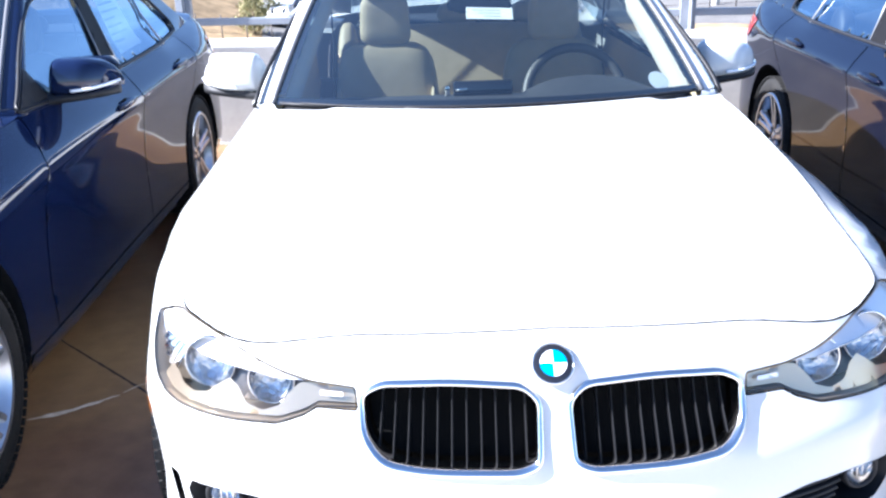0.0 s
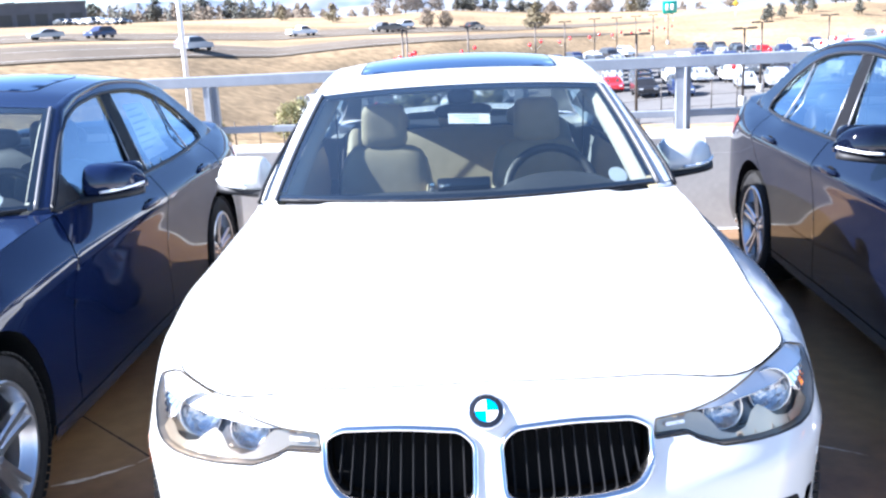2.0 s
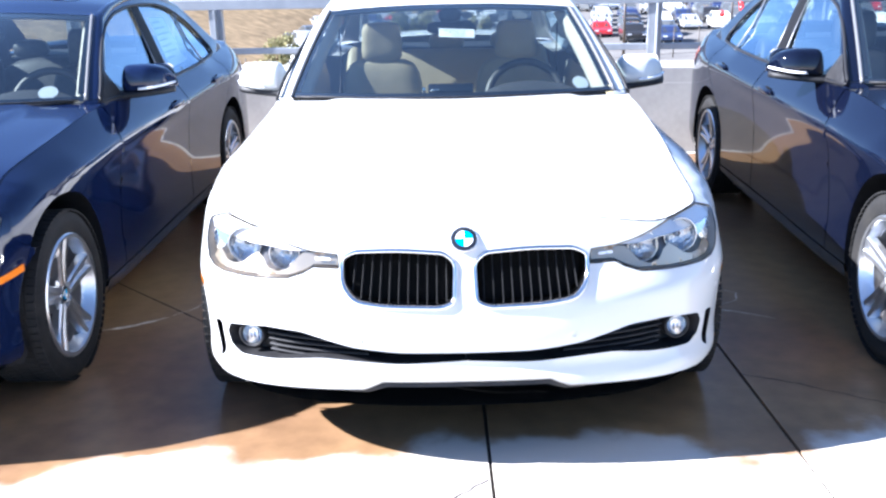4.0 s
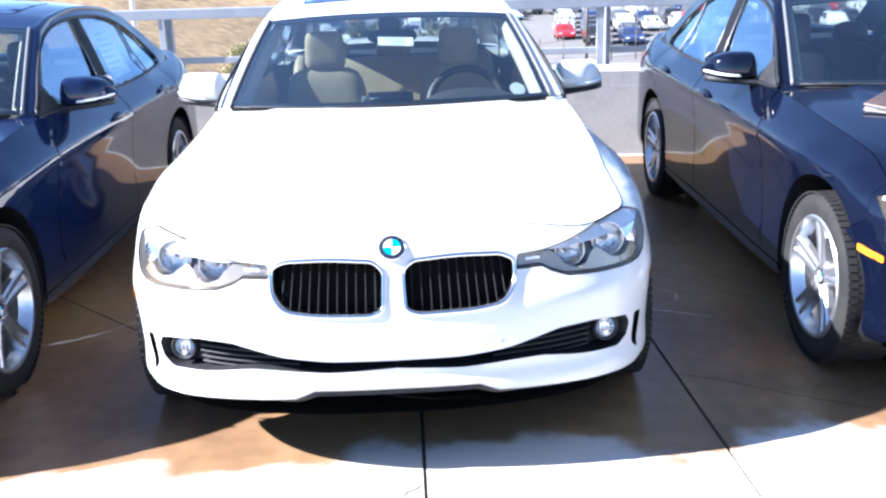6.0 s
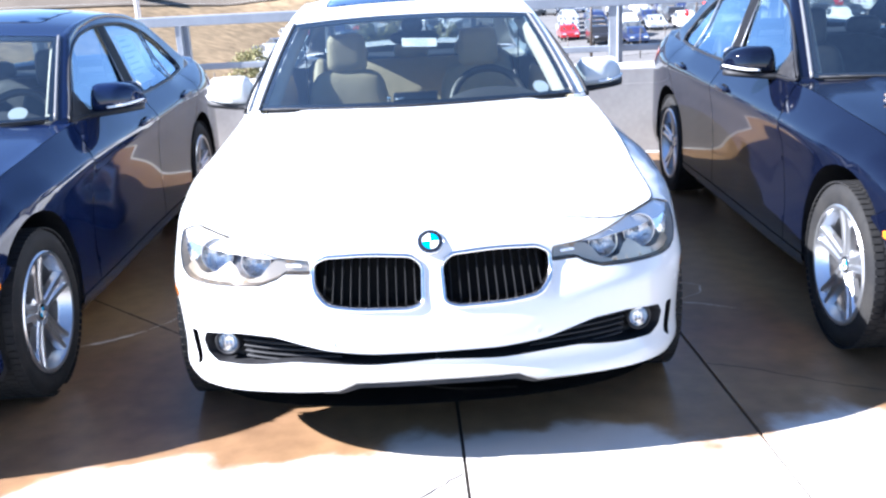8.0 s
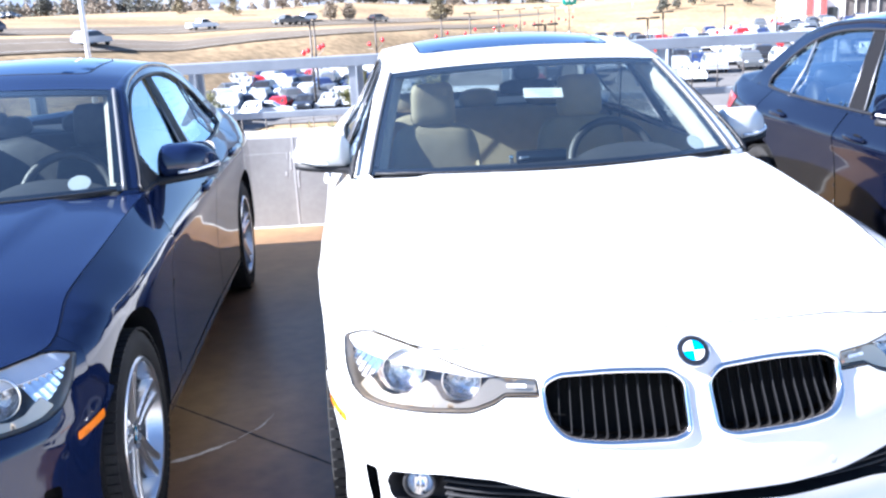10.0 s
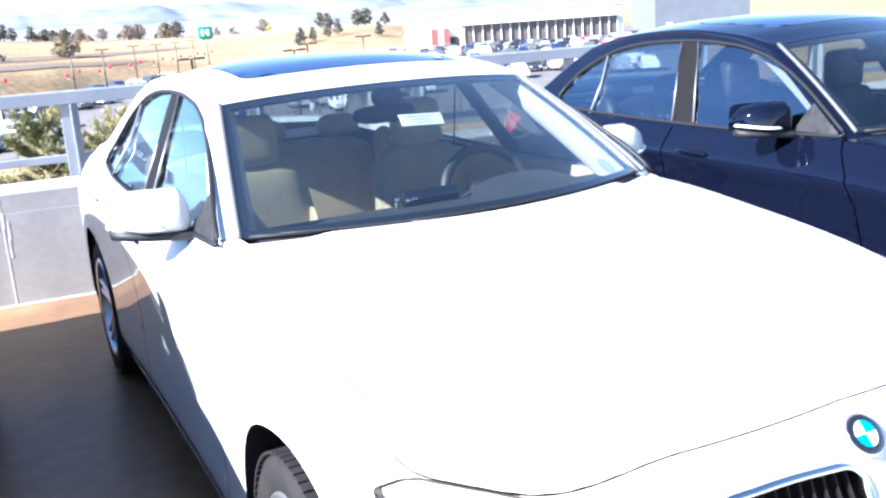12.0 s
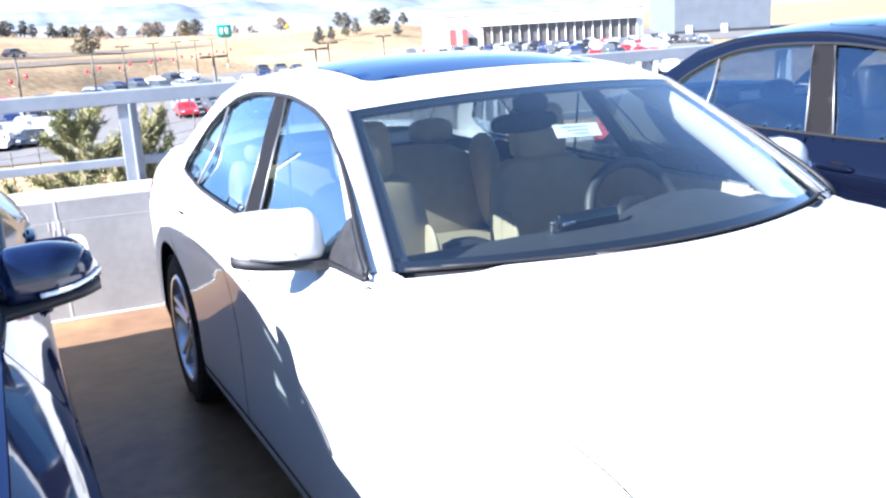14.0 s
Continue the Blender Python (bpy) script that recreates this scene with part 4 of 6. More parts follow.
        for t in np.concatenate([[0], np.linspace(.03, .97, 16), [1]]):
            # from the root outwards
            x, z1, z0, y0, y1 = .782 + .236 * t, float(top_z(t)), float(low_z(t)), float(nose(t)), float(tail(t))
            for a in np.linspace(0, 2 * math.pi, n + 1)[:-1]:
                c, s_ = math.cos(a), math.sin(a)
                yy = math.copysign(abs(c)**.62, c)
                zz = math.copysign(abs(s_)**.62, s_)
                # the front slopes back towards the top
                rows.append((sg * x, (y0 + y1) / 2 + (y1 - y0) / 2 * yy + (.020 * (zz + 1) / 2 if yy < 0 else 0), (z0 + z1) / 2 + (z1 - z0) / 2 * zz))
        f = grid_faces(18, n, True) + [tuple(range(17 * n, 18 * n)), tuple(range(n))[::-1]]
        slide = Matrix.Translation((0, -.09, .010))
        mi = part("door_mirror", turned((rows, f), slide), paint_mat, car, "painted door mirror with a black foot")
        foot = []
        for t in np.linspace(0, 1, 12):
            x = .760 + .252 * t
            zc = .928 + .022 * t
            yc = 1.975 + .030 * t + .04 * t * t
            w = .066 - .008 * t - .04 * max(0, (t - .75) / .25)**2
            foot += [(sg * x, yc - w, zc + .010), (sg * x, yc - w * .8, zc - .010), (sg * x, yc + w * .8, zc - .010), (sg * x, yc + w, zc + .010), (sg * x, yc, zc + .026)]
        part("foot", turned((foot, grid_faces(12, 5, True) + [tuple(range(5)), tuple(range(55, 60))]), slide), BLACK_PLASTIC, mi)
        ind = [(sg * (.782 + .236 * t), float(nose(t)) + .004 * (1 - t), float(low_z(t)) + .022) for t in np.linspace(.38, .985, 12)]
        part("indicator", turned(tube(ind, .0060, 6), slide), ROUNDEL_WHITE, mi, "clear indicator strip")
        gl = [(sg * x, 2.088 + .012 * ((x - .815) / .205)**2, z) for x, z in rounded([(.84, .962), (1.0, .968), (1.0, 1.07), (.85, 1.07)], .3, 4)]
        part("mirror_glass", turned((gl, [tuple(range(len(gl)))]), slide), CHROME, mi)
    # ------------- wheels
    tyre, rim, bolts, disc, barrel = WHEEL
    for cy in (FRONT_Y, REAR_Y):
        for sg in (1, -1):
            w = part("wheel", turned(tyre, Matrix.Diagonal((sg, 1, 1, 1))), RUBBER, car)
            w.location = (sg * .783, cy, WHEEL_R + (.019 if cy == FRONT_Y else -.002))
            sharp(w, 30)
            for nm, pr, mt in (("rim", rim, ALLOY), ("wheel_bolts", bolts, SATIN), ("brake_disc", disc, BRAKE), ("rim_barrel", barrel, ALLOY)):
                ob = part(nm, turned(pr, Matrix.Diagonal((sg, 1, 1, 1))), mt, w)
                sharp(ob, 40)
            roundel(.033, .005, frame_at((sg * .070, 0, 0), (sg, 0, 0)), w, "centre_cap")
    build_interior(car, seat_mat, ws)
    return car


def bump_outline(bump):
    """Cuts the low intake out of the bumper's half outline, where it reaches the middle."""
    path = [p for p in INTAKE]
    # INTAKE runs along its top from the middle outwards, then back along its foot
    i0 = min(range(len(path)), key=lambda i: (path[i][0] > .004, -path[i][1]))
    top_first = path[i0:] + path[:i0]
    pts = [p for p in top_first if p[0] > .004]
    # foot of the bumper from the middle, round to the top middle, then down to the intake's top and back along it
    return [(0.0, .322)] + bump[1:] + [(0.0, .400)] + pts + [(0.0, .374)]


def build_interior(car, seat, ws):
    for sx in (-1, 1):
        x = .365 * sx
        st = part("front_seat", joined(pillow(x, 2.25, .50, .50, .56, .17, 3.5, 14), turned(pillow(0, 0, .0, .51, .13, .56, 5.0, 20, .20), Matrix.Translation((x, 2.61, .745)) @ Matrix.Rotation(radians(-9), 4, "X"))), seat, car)
        for b in (-1, 1):
            part("bolster", turned(pillow(0, 0, 0, .100, .17, .38, 2.4, 14, .75), Matrix.Translation((x + b * .200, 2.545, .650)) @ Matrix.Rotation(radians(-3), 4, "X")), seat, st)
        part("headrest", turned(pillow(0, 0, 0, .225, .10, .205, 6.0, 16, .10), Matrix.Translation((x, 2.645, 1.115)) @ Matrix.Rotation(radians(-3), 4, "X")), seat, st)
        part("headrest_posts", joined(tube([(x - .06, 2.64, .97), (x - .06, 2.66, 1.05)], .007, 6), tube([(x + .06, 2.64, .97), (x + .06, 2.66, 1.05)], .007, 6)), CHROME, st)
    bench = part("rear_seat", joined(pillow(0, 3.22, .52, 1.25, .52, .16, 4, 14), turned(pillow(0, 0, 0, 1.25, .14, .52, 4, 16, .06), Matrix.Translation((0, 3.53, .745)) @ Matrix.Rotation(radians(-20), 4, "X"))), seat, car)
    for x in (-.585, .585):
        part("side_bolster", turned(pillow(0, 0, 0, .13, .20, .46, 3, 12, .2), Matrix.Translation((x, 3.44, .80)) @ Matrix.Rotation(radians(-20), 4, "X")), seat, bench)
    for x in (-.40, 0, .40):
        part("headrest", pillow(x, 3.66, 1.04, .24, .10, .12, 3, 10, .1), seat, bench)
    part("parcel_shelf", box(0, 3.93, .985, 1.1, .50, .02, .005), DASH, car)
    part("floor_carpet", box(0, 2.4, .27, 1.45, 2.6, .04), DASH, car)
    part("centre_console", joined(pair_of(box(0, 2.25, .55, .20, .85, .30, .03)), pillow(0, 2.52, .72, .17, .30, .07, 4, 8)), DASH, car)
    # dash: a swept top with an instrument hood
    rows = []
    for u in np.linspace(-1, 1, 31):
        x = .70 * u
        yf = 1.60 - .24 * (1 - u * u) + .03
        lift = .055 * max(0, 1 - ((x - .37) / .21)**2) ** .6
        for y, z in ((yf, .925), (yf + .12, .930), (1.72, .935 + lift * .6), (1.84, .930 + lift), (1.90, .905 + lift), (1.92, .84), (1.90, .70), (1.82, .55)):
            rows.append((x, max(y, yf), z))
    part("dashboard", (rows, grid_faces(31, 8)), DASH, car)
    part("screen_display", turned(pair_of(box(0, 0, 0, .21, .02, .052, .008)), Matrix.Translation((-.005, 1.80, .957)) @ Matrix.Rotation(radians(-12), 4, "X")), GLOSS_BLACK, car)
    part("pen_clip", joined(pair_of(box(-.130, 1.795, .950, .018, .012, .036, .004)), tube([(-.10, 1.79, .953), (-.06, 1.788, .957)], .006, 6)), CHROME, car)
    whl = part("steering_wheel", turned(joined(tube([(.185 * math.cos(a), .185 * math.sin(a), 0) for a in np.linspace(0, 2 * math.pi, 49)[:-1]], .019, 10, True),
               tube([(-.17, 0, 0), (-.06, 0, -.02)], .016, 8), tube([(.17, 0, 0), (.06, 0, -.02)], .016, 8), tube([(0, -.17, 0), (0, -.06, -.02)], .016, 8)),
               Matrix.Translation((.365, 2.04, .875)) @ Matrix.Rotation(radians(66), 4, "X")), BLACK_LEATHER, car)
    part("hub", turned(pillow(0, 0, -.01, .16, .14, .06, 2.6, 10), Matrix.Translation((.365, 2.04, .875)) @ Matrix.Rotation(radians(66), 4, "X")), BLACK_PLASTIC, whl)
    part("roundel", turned(lathe([(0, .0), (.024, .0), (.025, -.01)], 20, "z"), Matrix.Translation((.365, 2.013, .887)) @ Matrix.Rotation(radians(66), 4, "X")), ROUNDEL_WHITE, whl)
    mir = part("inner_mirror", pillow(.01, 2.155, 1.212, .245, .035, .066, 3.2, 10), BLACK_PLASTIC, car)
    part("mount", joined(pillow(0, 2.10, 1.275, .11, .09, .07, 3, 8)), BLACK_PLASTIC, mir)
    lean = Matrix.Translation((.028, 1.890, 1.203)) @ Matrix.Rotation(radians(-38), 4, "X") @ Matrix.Rotation(radians(5), 4, "Z")
    tag = part("hang_tag", turned(pair_of(box(0, 0, 0, .165, .002, .046)), lean), PAPER, mir, "white paper tag hanging from the mirror", False)
    for k in range(3):
        part("bar", turned(pair_of(box(.01 * (k - 1), -.0015, .012 - .012 * k, .10 - .02 * k, .0006, .0035)), lean), INK, tag, "", False)
    for sx in (-1, 1):
        dp = [(sx * (.78 - .02 * j), y, z) for y in np.linspace(1.72, 3.5, 12) for j, z in enumerate((.93, .85, .60, .30))]
        part("door_trim", (dp, grid_faces(12, 4)), seat, car)
        part("seat_belt", tube([(sx * .60, 2.70, 1.24), (sx * .60, 2.74, 1.0), (sx * .63, 2.74, .55)], .004, 6), BLACK_PLASTIC, car)


WHEEL = wheel_meshes()
white_car = build_car(WHITE_PAINT, BEIGE, "white saloon car with chrome kidney grilles and beige leather seats")


def repainted(ob, m, paint_mat, seat_mat, label):
    """A copy of the car in another paint, with other seats."""
    c = copy_thing(ob, m)
    c["label"] = label
    done = {}
    for o in c.children_recursive:
        if o.type == "MESH" and o.data.materials and o.data.materials[0] in (WHITE_PAINT, BEIGE):
            if o.data not in done:
                d = o.data.copy()
                d.materials[0] = paint_mat if d.materials[0] == WHITE_PAINT else seat_mat
                done[o.data] = d
            o.data = done[o.data]
    return c


SLOPE, SIT = -0.0175, -0.0108
DECK_TILT = math.degrees(math.atan(SIT))


def deck_z(y):
    return .014 + SLOPE * (y - FRONT_Y)


def parked(x, y, turn=0.0, lift=0.0):
    return Matrix.Translation((x, y, SIT * (y - FRONT_Y) - .006 + lift)) @ Matrix.Rotation(radians(turn), 4, "Z") @ Matrix.Rotation(radians(DECK_TILT), 4, "X")


def price_sheet(car):
    """A printed sheet behind the rear door's window."""
    q = [(2.78, .985), (3.14, .995), (3.20, 1.245), (2.90, 1.255)]
    v, f = sheet(q, (), (.05, .05), .05)
    p = part("price_sheet", outward((side(v, .016), f), (1, 0, 0)), PAPER, car, "white printed sheet behind the rear window", False)
    for k in range(7):
        z = 1.22 - .032 * k
        a = 2.92 - .16 * (1.25 - z) / .26 * .8
        part("bar", outward((side([(a, z), (a + .16 + .05 * (k % 3), z), (a + .16 + .05 * (k % 3), z + .009), (a, z + .009)], .013), [(0, 1, 2, 3)]), (1, 0, 0)), INK, p, "", False)


blue_car = repainted(white_car, parked(-2.358, .045, -.45), BLUE_PAINT, BLACK_LEATHER, "dark blue metallic saloon car with silver five-spoke wheels")
price_sheet(blue_car)
repainted(white_car, parked(2.430, -.060, -2.8, .014), BLACK_PAINT, BLACK_LEATHER, "glossy black saloon car with silver five-spoke wheels")
white_car.matrix_basis = parked(0, 0)


# ---------------------------------------------------------------- the deck
def lane_concrete():
    """Sealed concrete: brown and glossy in the bays, pale and dry where the lane is driven, with an uneven border between the two."""
    m = material("stained_concrete", (0.265, 0.163, 0.077), 0.30, 0, (0.145, 0.082, 0.050), 0.8, 7, fine=0.15, bump=0.05, bump_scale=60, contrast=(0.36, 0.66), spec=0.18)
    t = m.node_tree
    b = t.nodes["Principled BSDF"]
    brown = b.inputs["Base Color"].links[0].from_socket
    place = t.nodes.new("ShaderNodeTexCoord").outputs["Object"]
    parts = t.nodes.new("ShaderNodeSeparateXYZ")
    t.links.new(place, parts.inputs[0])
    n = t.nodes.new("ShaderNodeTexNoise")
    n.inputs["Scale"].default_value, n.inputs["Detail"].default_value = 1.7, 6
    t.links.new(place, n.inputs["Vector"])
    sway = t.nodes.new("ShaderNodeMath")
    sway.operation, sway.inputs[1].default_value = "MULTIPLY_ADD", 1.1
    t.links.new(n.outputs["Fac"], sway.inputs[0])
    t.links.new(parts.outputs["Y"], sway.inputs[2])
    edge = t.nodes.new("ShaderNodeMapRange")
    edge.interpolation_type = "SMOOTHSTEP"
    edge.inputs[1].default_value, edge.inputs[2].default_value = 0.62, 0.75
    edge.inputs[3].default_value, edge.inputs[4].default_value = 1.0, 0.0
    t.links.new(sway.outputs[0], edge.inputs[0])
    mix = t.nodes.new("ShaderNodeMix")
    mix.data_type = "RGBA"
    mix.inputs["B"].default_value = (0.52, 0.48, 0.43, 1)
    t.links.new(edge.outputs[0], mix.inputs["Factor"])
    t.links.new(brown, mix.inputs["A"])
    t.links.new(mix.outputs["Result"], b.inputs["Base Color"])
    rough = t.nodes.new("ShaderNodeMapRange")
    rough.inputs[3].default_value, rough.inputs[4].default_value = 0.30, 0.75
    t.links.new(edge.outputs[0], rough.inputs[0])
    t.links.new(rough.outputs[0], b.inputs["Roughness"])
    return m


CONCRETE = lane_concrete()
WALL_CONCRETE = material("parapet_concrete", (0.40, 0.395, 0.385), 0.9, 0, (0.29, 0.287, 0.28), 1.8, 9, fine=0.05, bump=0.08, bump_scale=70)
RAIL_PAINT = material("rail_paint", (0.25, 0.265, 0.29), 0.4, 0.0, (0.21, 0.225, 0.25), 6, fine=0.06)
WALL_Y, WALL_TOP, WALL_DEEP = 5.28, 0.650, 0.42


def deck_slab(x0, x1, y0, y1):
    g = .006
    v = [(x0 + g, y0 + g, deck_z(y0)), (x1 - g, y0 + g, deck_z(y0)), (x1 - g, y1 - g, deck_z(y1)), (x0 + g, y1 - g, deck_z(y1))]
    return v + [(a, b, c - .01) for a, b, c in v], [(0, 1, 2, 3), (0, 4, 5, 1), (1, 5, 6, 2), (2, 6, 7, 3), (3, 7, 4, 0)]


deck = tagged(part("floor", ([(-40, -30, deck_z(-30) - .012), (40, -30, deck_z(-30) - .012), (40, WALL_Y + .05, deck_z(WALL_Y) - .012), (-40, WALL_Y + .05, deck_z(WALL_Y) - .012)], [(0, 1, 2, 3)]), material("joint_dirt", (0.05, 0.042, 0.035), 0.95, fine=0.2), None, "", False), kind="structure")
for x0, x1 in ((-40, -10), (-10, -5.5), (-5.5, -2.6), (-2.6, .07), (.07, 1.04), (1.04, 5.5), (5.5, 40)):
    for y0, y1 in ((-30, -9), (-9, -4.2), (-4.2, WALL_Y)):
        part("slab", deck_slab(x0, x1, y0, y1), CONCRETE, deck, "", False)
CRACK = material("crack_dirt", (0.035, 0.03, 0.028), 0.95, fine=0.2)
SCUFF = material("pale_scuff", (0.66, 0.57, 0.46), 0.85, 0, (0.50, 0.41, 0.31), 30, fine=0.2)


def floor_strip(points, widths, seed, lift, wander=.004):
    """A thin uneven streak lying on the deck."""
    r = random.Random(seed)
    line = dense(points, .03, False)
    n = len(line)
    v = []
    for i, (x, y) in enumerate(line):
        a, b = line[max(0, i - 1)], line[min(n - 1, i + 1)]
        dx, dy = b[0] - a[0], b[1] - a[1]
        q = math.hypot(dx, dy) or 1
        w = float(np.interp(i / (n - 1), np.linspace(0, 1, len(widths)), widths)) * r.uniform(.6, 1.3)
        o = r.uniform(-wander, wander)
        for sg in (-1, 1):
            px, py = x - dy / q * (o + sg * w / 2), y + dx / q * (o + sg * w / 2)
            v.append((px, py, deck_z(py) + lift))
    return v, grid_faces(n, 2)


part("crack", floor_strip([(-2.196, 2.411), (-1.577, 1.781), (-1.230, 1.430), (-0.921, 1.114), (-0.595, 0.781)], (.008, .009, .008), 1, .0015, .001), CRACK, deck, "", False)
part("crack", floor_strip([(1.044, 0.651), (1.178, 0.590), (1.464, 0.390), (1.878, 0.150)], (.005, .004, .003), 2, .0015), CRACK, deck, "", False)
part("crack", floor_strip([(0.059, -0.050), (-0.065, -0.167), (-0.168, -0.274), (-0.394, -0.498), (-0.689, -0.826)], (.007, .005, .003), 3, .0015, .006), CRACK, deck, "", False)
part("scuff", floor_strip([(-1.549, 1.246), (-1.490, 1.261), (-1.391, 1.315), (-1.292, 1.391)], (.010, .026, .020, .004), 4, .002), SCUFF, deck, "", False)
part("scuff", floor_strip([(-1.282, 1.406), (-1.213, 1.487), (-1.164, 1.608)], (.004, .008, .002), 5, .002), SCUFF, deck, "", False)
part("scuff", floor_strip([(1.053, 1.376), (1.093, 1.361), (1.235, 1.305), (1.374, 1.212)], (.020, .012, .008, .002), 6, .002), SCUFF, deck, "", False)
part("scuff", floor_strip([(1.124, 1.578), (1.243, 1.608), (1.303, 1.548), (1.282, 1.457), (1.153, 1.366)], (.002, .006, .007, .005, .002), 7, .003), SCUFF, deck, "", False)
TURN = Matrix.Translation((-1.5, 5.1, 0)) @ Matrix.Rotation(radians(-4.9), 4, "Z") @ Matrix.Translation((1.5, -5.1, 0))
wall = tagged(part("wall_parapet", turned(pair_of(box(0, WALL_Y + WALL_DEEP / 2, WALL_TOP / 2 - .8, 60, WALL_DEEP, WALL_TOP + 1.6, .012)), TURN), WALL_CONCRETE, None, "", False), kind="structure")
for x in (-13.6, -9.5, -5.4, -1.25, 2.8, 6.9, 11.0):
    part("joint", turned(pair_of(box(x, WALL_Y + .0018, .225, .012, .006, .84)), TURN), material("joint_sealant", (0.60, 0.60, 0.59), 0.9) if x < -13 else bpy.data.materials["joint_sealant"], wall, "", False)
drop = random.Random(9)
for k in range(9):
    x, h = -1.25 + drop.gauss(0, .05), drop.uniform(.03, .16)
    part("drip", turned(pair_of(box(x, WALL_Y + .0016, drop.uniform(.26, .56) - h / 2, drop.uniform(.006, .016), .006, h, .001)), TURN), bpy.data.materials["joint_sealant"], wall, "", False)
part("form_line", turned(pair_of(box(0, WALL_Y + .0012, .520, 40, .004, .003)), TURN), bpy.data.materials["joint_sealant"], wall, "", False)
r_ = random.Random(5)
grout = []
for x in np.linspace(-12, 12, 200):
    w = .008 + .010 * noise.noise(Vector((x * 1.7, 0, 0))) + r_.uniform(0, .008)
    grout += [TURN @ Vector((x, WALL_Y - w, 0)), TURN @ Vector((x, WALL_Y - .002, 0))]
part("grout", ([(p.x, p.y, deck_z(p.y) + .004 + (.004 if k % 2 else 0)) for k, p in enumerate(grout)], grid_faces(200, 2)), material("pale_grout", (0.62, 0.60, 0.56), 0.9, 0, fine=0.15), wall, "", False)
tagged(part("wall_behind", box(0, -30, .5, 80, .3, 1.4, .01), WALL_CONCRETE), kind="structure")

# ---------------------------------------------------------------- the railing
POST_Y = 5.80
rail = thing("railing", "grey painted steel railing on the concrete parapet", "railing")
posts = [-7.45, -6.15, -4.85, -3.35, -2.05, -.76, .48, 1.74, 3.1, 4.4, 5.7, 7.0]
for x in posts:
    part("post", box(x, POST_Y, .76, .115, .06, .74, .004), RAIL_PAINT, rail, "", False)
    part("fin", box(x + .012, POST_Y - .062, .72, .014, .064, .80, .003), RAIL_PAINT, rail, "", False)
    part("base_plate", box(x, WALL_Y + WALL_DEEP + .045, .50, .17, .09, .24, .008), RAIL_PAINT, rail)
part("top_rail", box(-.2, POST_Y, 1.163, 15.4, .10, .085, .005), RAIL_PAINT, rail, "", False)
part("lower_rail", box(-.2, POST_Y, .762, 15.4, .045, .052, .004), RAIL_PAINT, rail, "", False)

rail.matrix_basis = TURN

# ---------------------------------------------------------------- country below and beyond
GRASS = material("dry_grass", (0.30, 0.215, 0.122), 0.95, 0, (0.215, 0.155, 0.09), 0.07, 10, fine=0.3, spec=0.1)


def swathes(m):
    """Broad paler and browner stretches over the grass."""
    t = m.node_tree
    b = t.nodes["Principled BSDF"]
    old = b.inputs["Base Color"].links[0].from_socket
    n = t.nodes.new("ShaderNodeTexNoise")
    n.inputs["Scale"].default_value, n.inputs["Detail"].default_value = 0.012, 8
    move = t.nodes.new("ShaderNodeMapping")
    move.inputs["Scale"].default_value = (0.6, 2.4, 1)
    t.links.new(t.nodes.new("ShaderNodeTexCoord").outputs["Object"], move.inputs[0])
    t.links.new(move.outputs[0], n.inputs["Vector"])
    r = t.nodes.new("ShaderNodeMapRange")
    r.inputs[1].default_value, r.inputs[2].default_value, r.inputs[3].default_value, r.inputs[4].default_value = 0.35, 0.65, 0.72, 1.28
    t.links.new(n.outputs["Fac"], r.inputs[0])
    mul = t.nodes.new("ShaderNodeVectorMath")
    mul.operation = "SCALE"
    t.links.new(old, mul.inputs[0])
    t.links.new(r.outputs[0], mul.inputs["Scale"])
    t.links.new(mul.outputs[0], b.inputs["Base Color"])


swathes(GRASS)
# the lie of the land, bearing by bearing (degrees clockwise from +y): distance and height of the lots' front and back,
# the near road's two edges, the far road's two edges and the crest of the hills
LAND = {
    -45: ((50, -6.0), (62, -3.2), (76, -.3), (88, .9), (125, 1.5), (140, 2.4), (260, 4.6)),
    -22: ((55, -6.5), (75, -3.2), (94, -.55), (106, .6), (140, .94), (155, 1.9), (270, 4.4)),
    -16: ((60, -6.9), (80, -4.0), (104, -.95), (117, .12), (155, .26), (168, 1.1), (280, 3.9)),
    -10: ((70, -7.4), (92, -5.4), (120, -2.1), (133, -1.47), (168, -.75), (185, .3), (290, 3.8)),
    -5: ((84, -7.6), (112, -6.0), (132, -1.7), (145, -1.15), (177, -.71), (198, .15), (300, 3.75)),
    0: ((84, -7.6), (122, -6.2), (147, -1.8), (162, -1.45), (192, -1.1), (212, -.4), (300, 4.1)),
    5: ((84, -7.4), (136, -6.4), (168, -2.4), (184, -2.1), (212, -1.9), (234, -1.4), (300, 2.1)),
    10: ((70, -6.6), (172, -6.4), (192, -4.6), (207, -3.4), (228, -2.6), (245, -1.9), (300, 1.0)),
    15: ((60, -6.2), (195, -6.4), (207, -5.4), (218, -4.2), (235, -3.1), (255, -1.9), (305, .2)),
    20: ((60, -6.0), (178, -6.0), (200, -5.2), (220, -4.2), (240, -3.0), (260, -1.8), (310, .8)),
    24: ((60, -6.0), (200, -6.0), (215, -5.8), (230, -4.8), (250, -3.4), (270, -2.0), (315, .9)),
    28: ((60, -6.0), (215, -6.2), (230, -6.2), (245, -6.0), (262, -5.4), (280, -4.5), (320, -3.0)),
    45: ((60, -6.0), (220, -6.4), (240, -6.4), (255, -6.4), (270, -6.3), (285, -6.2), (320, -6.0)),
}
LAND_AT = np.array(sorted(LAND), float)
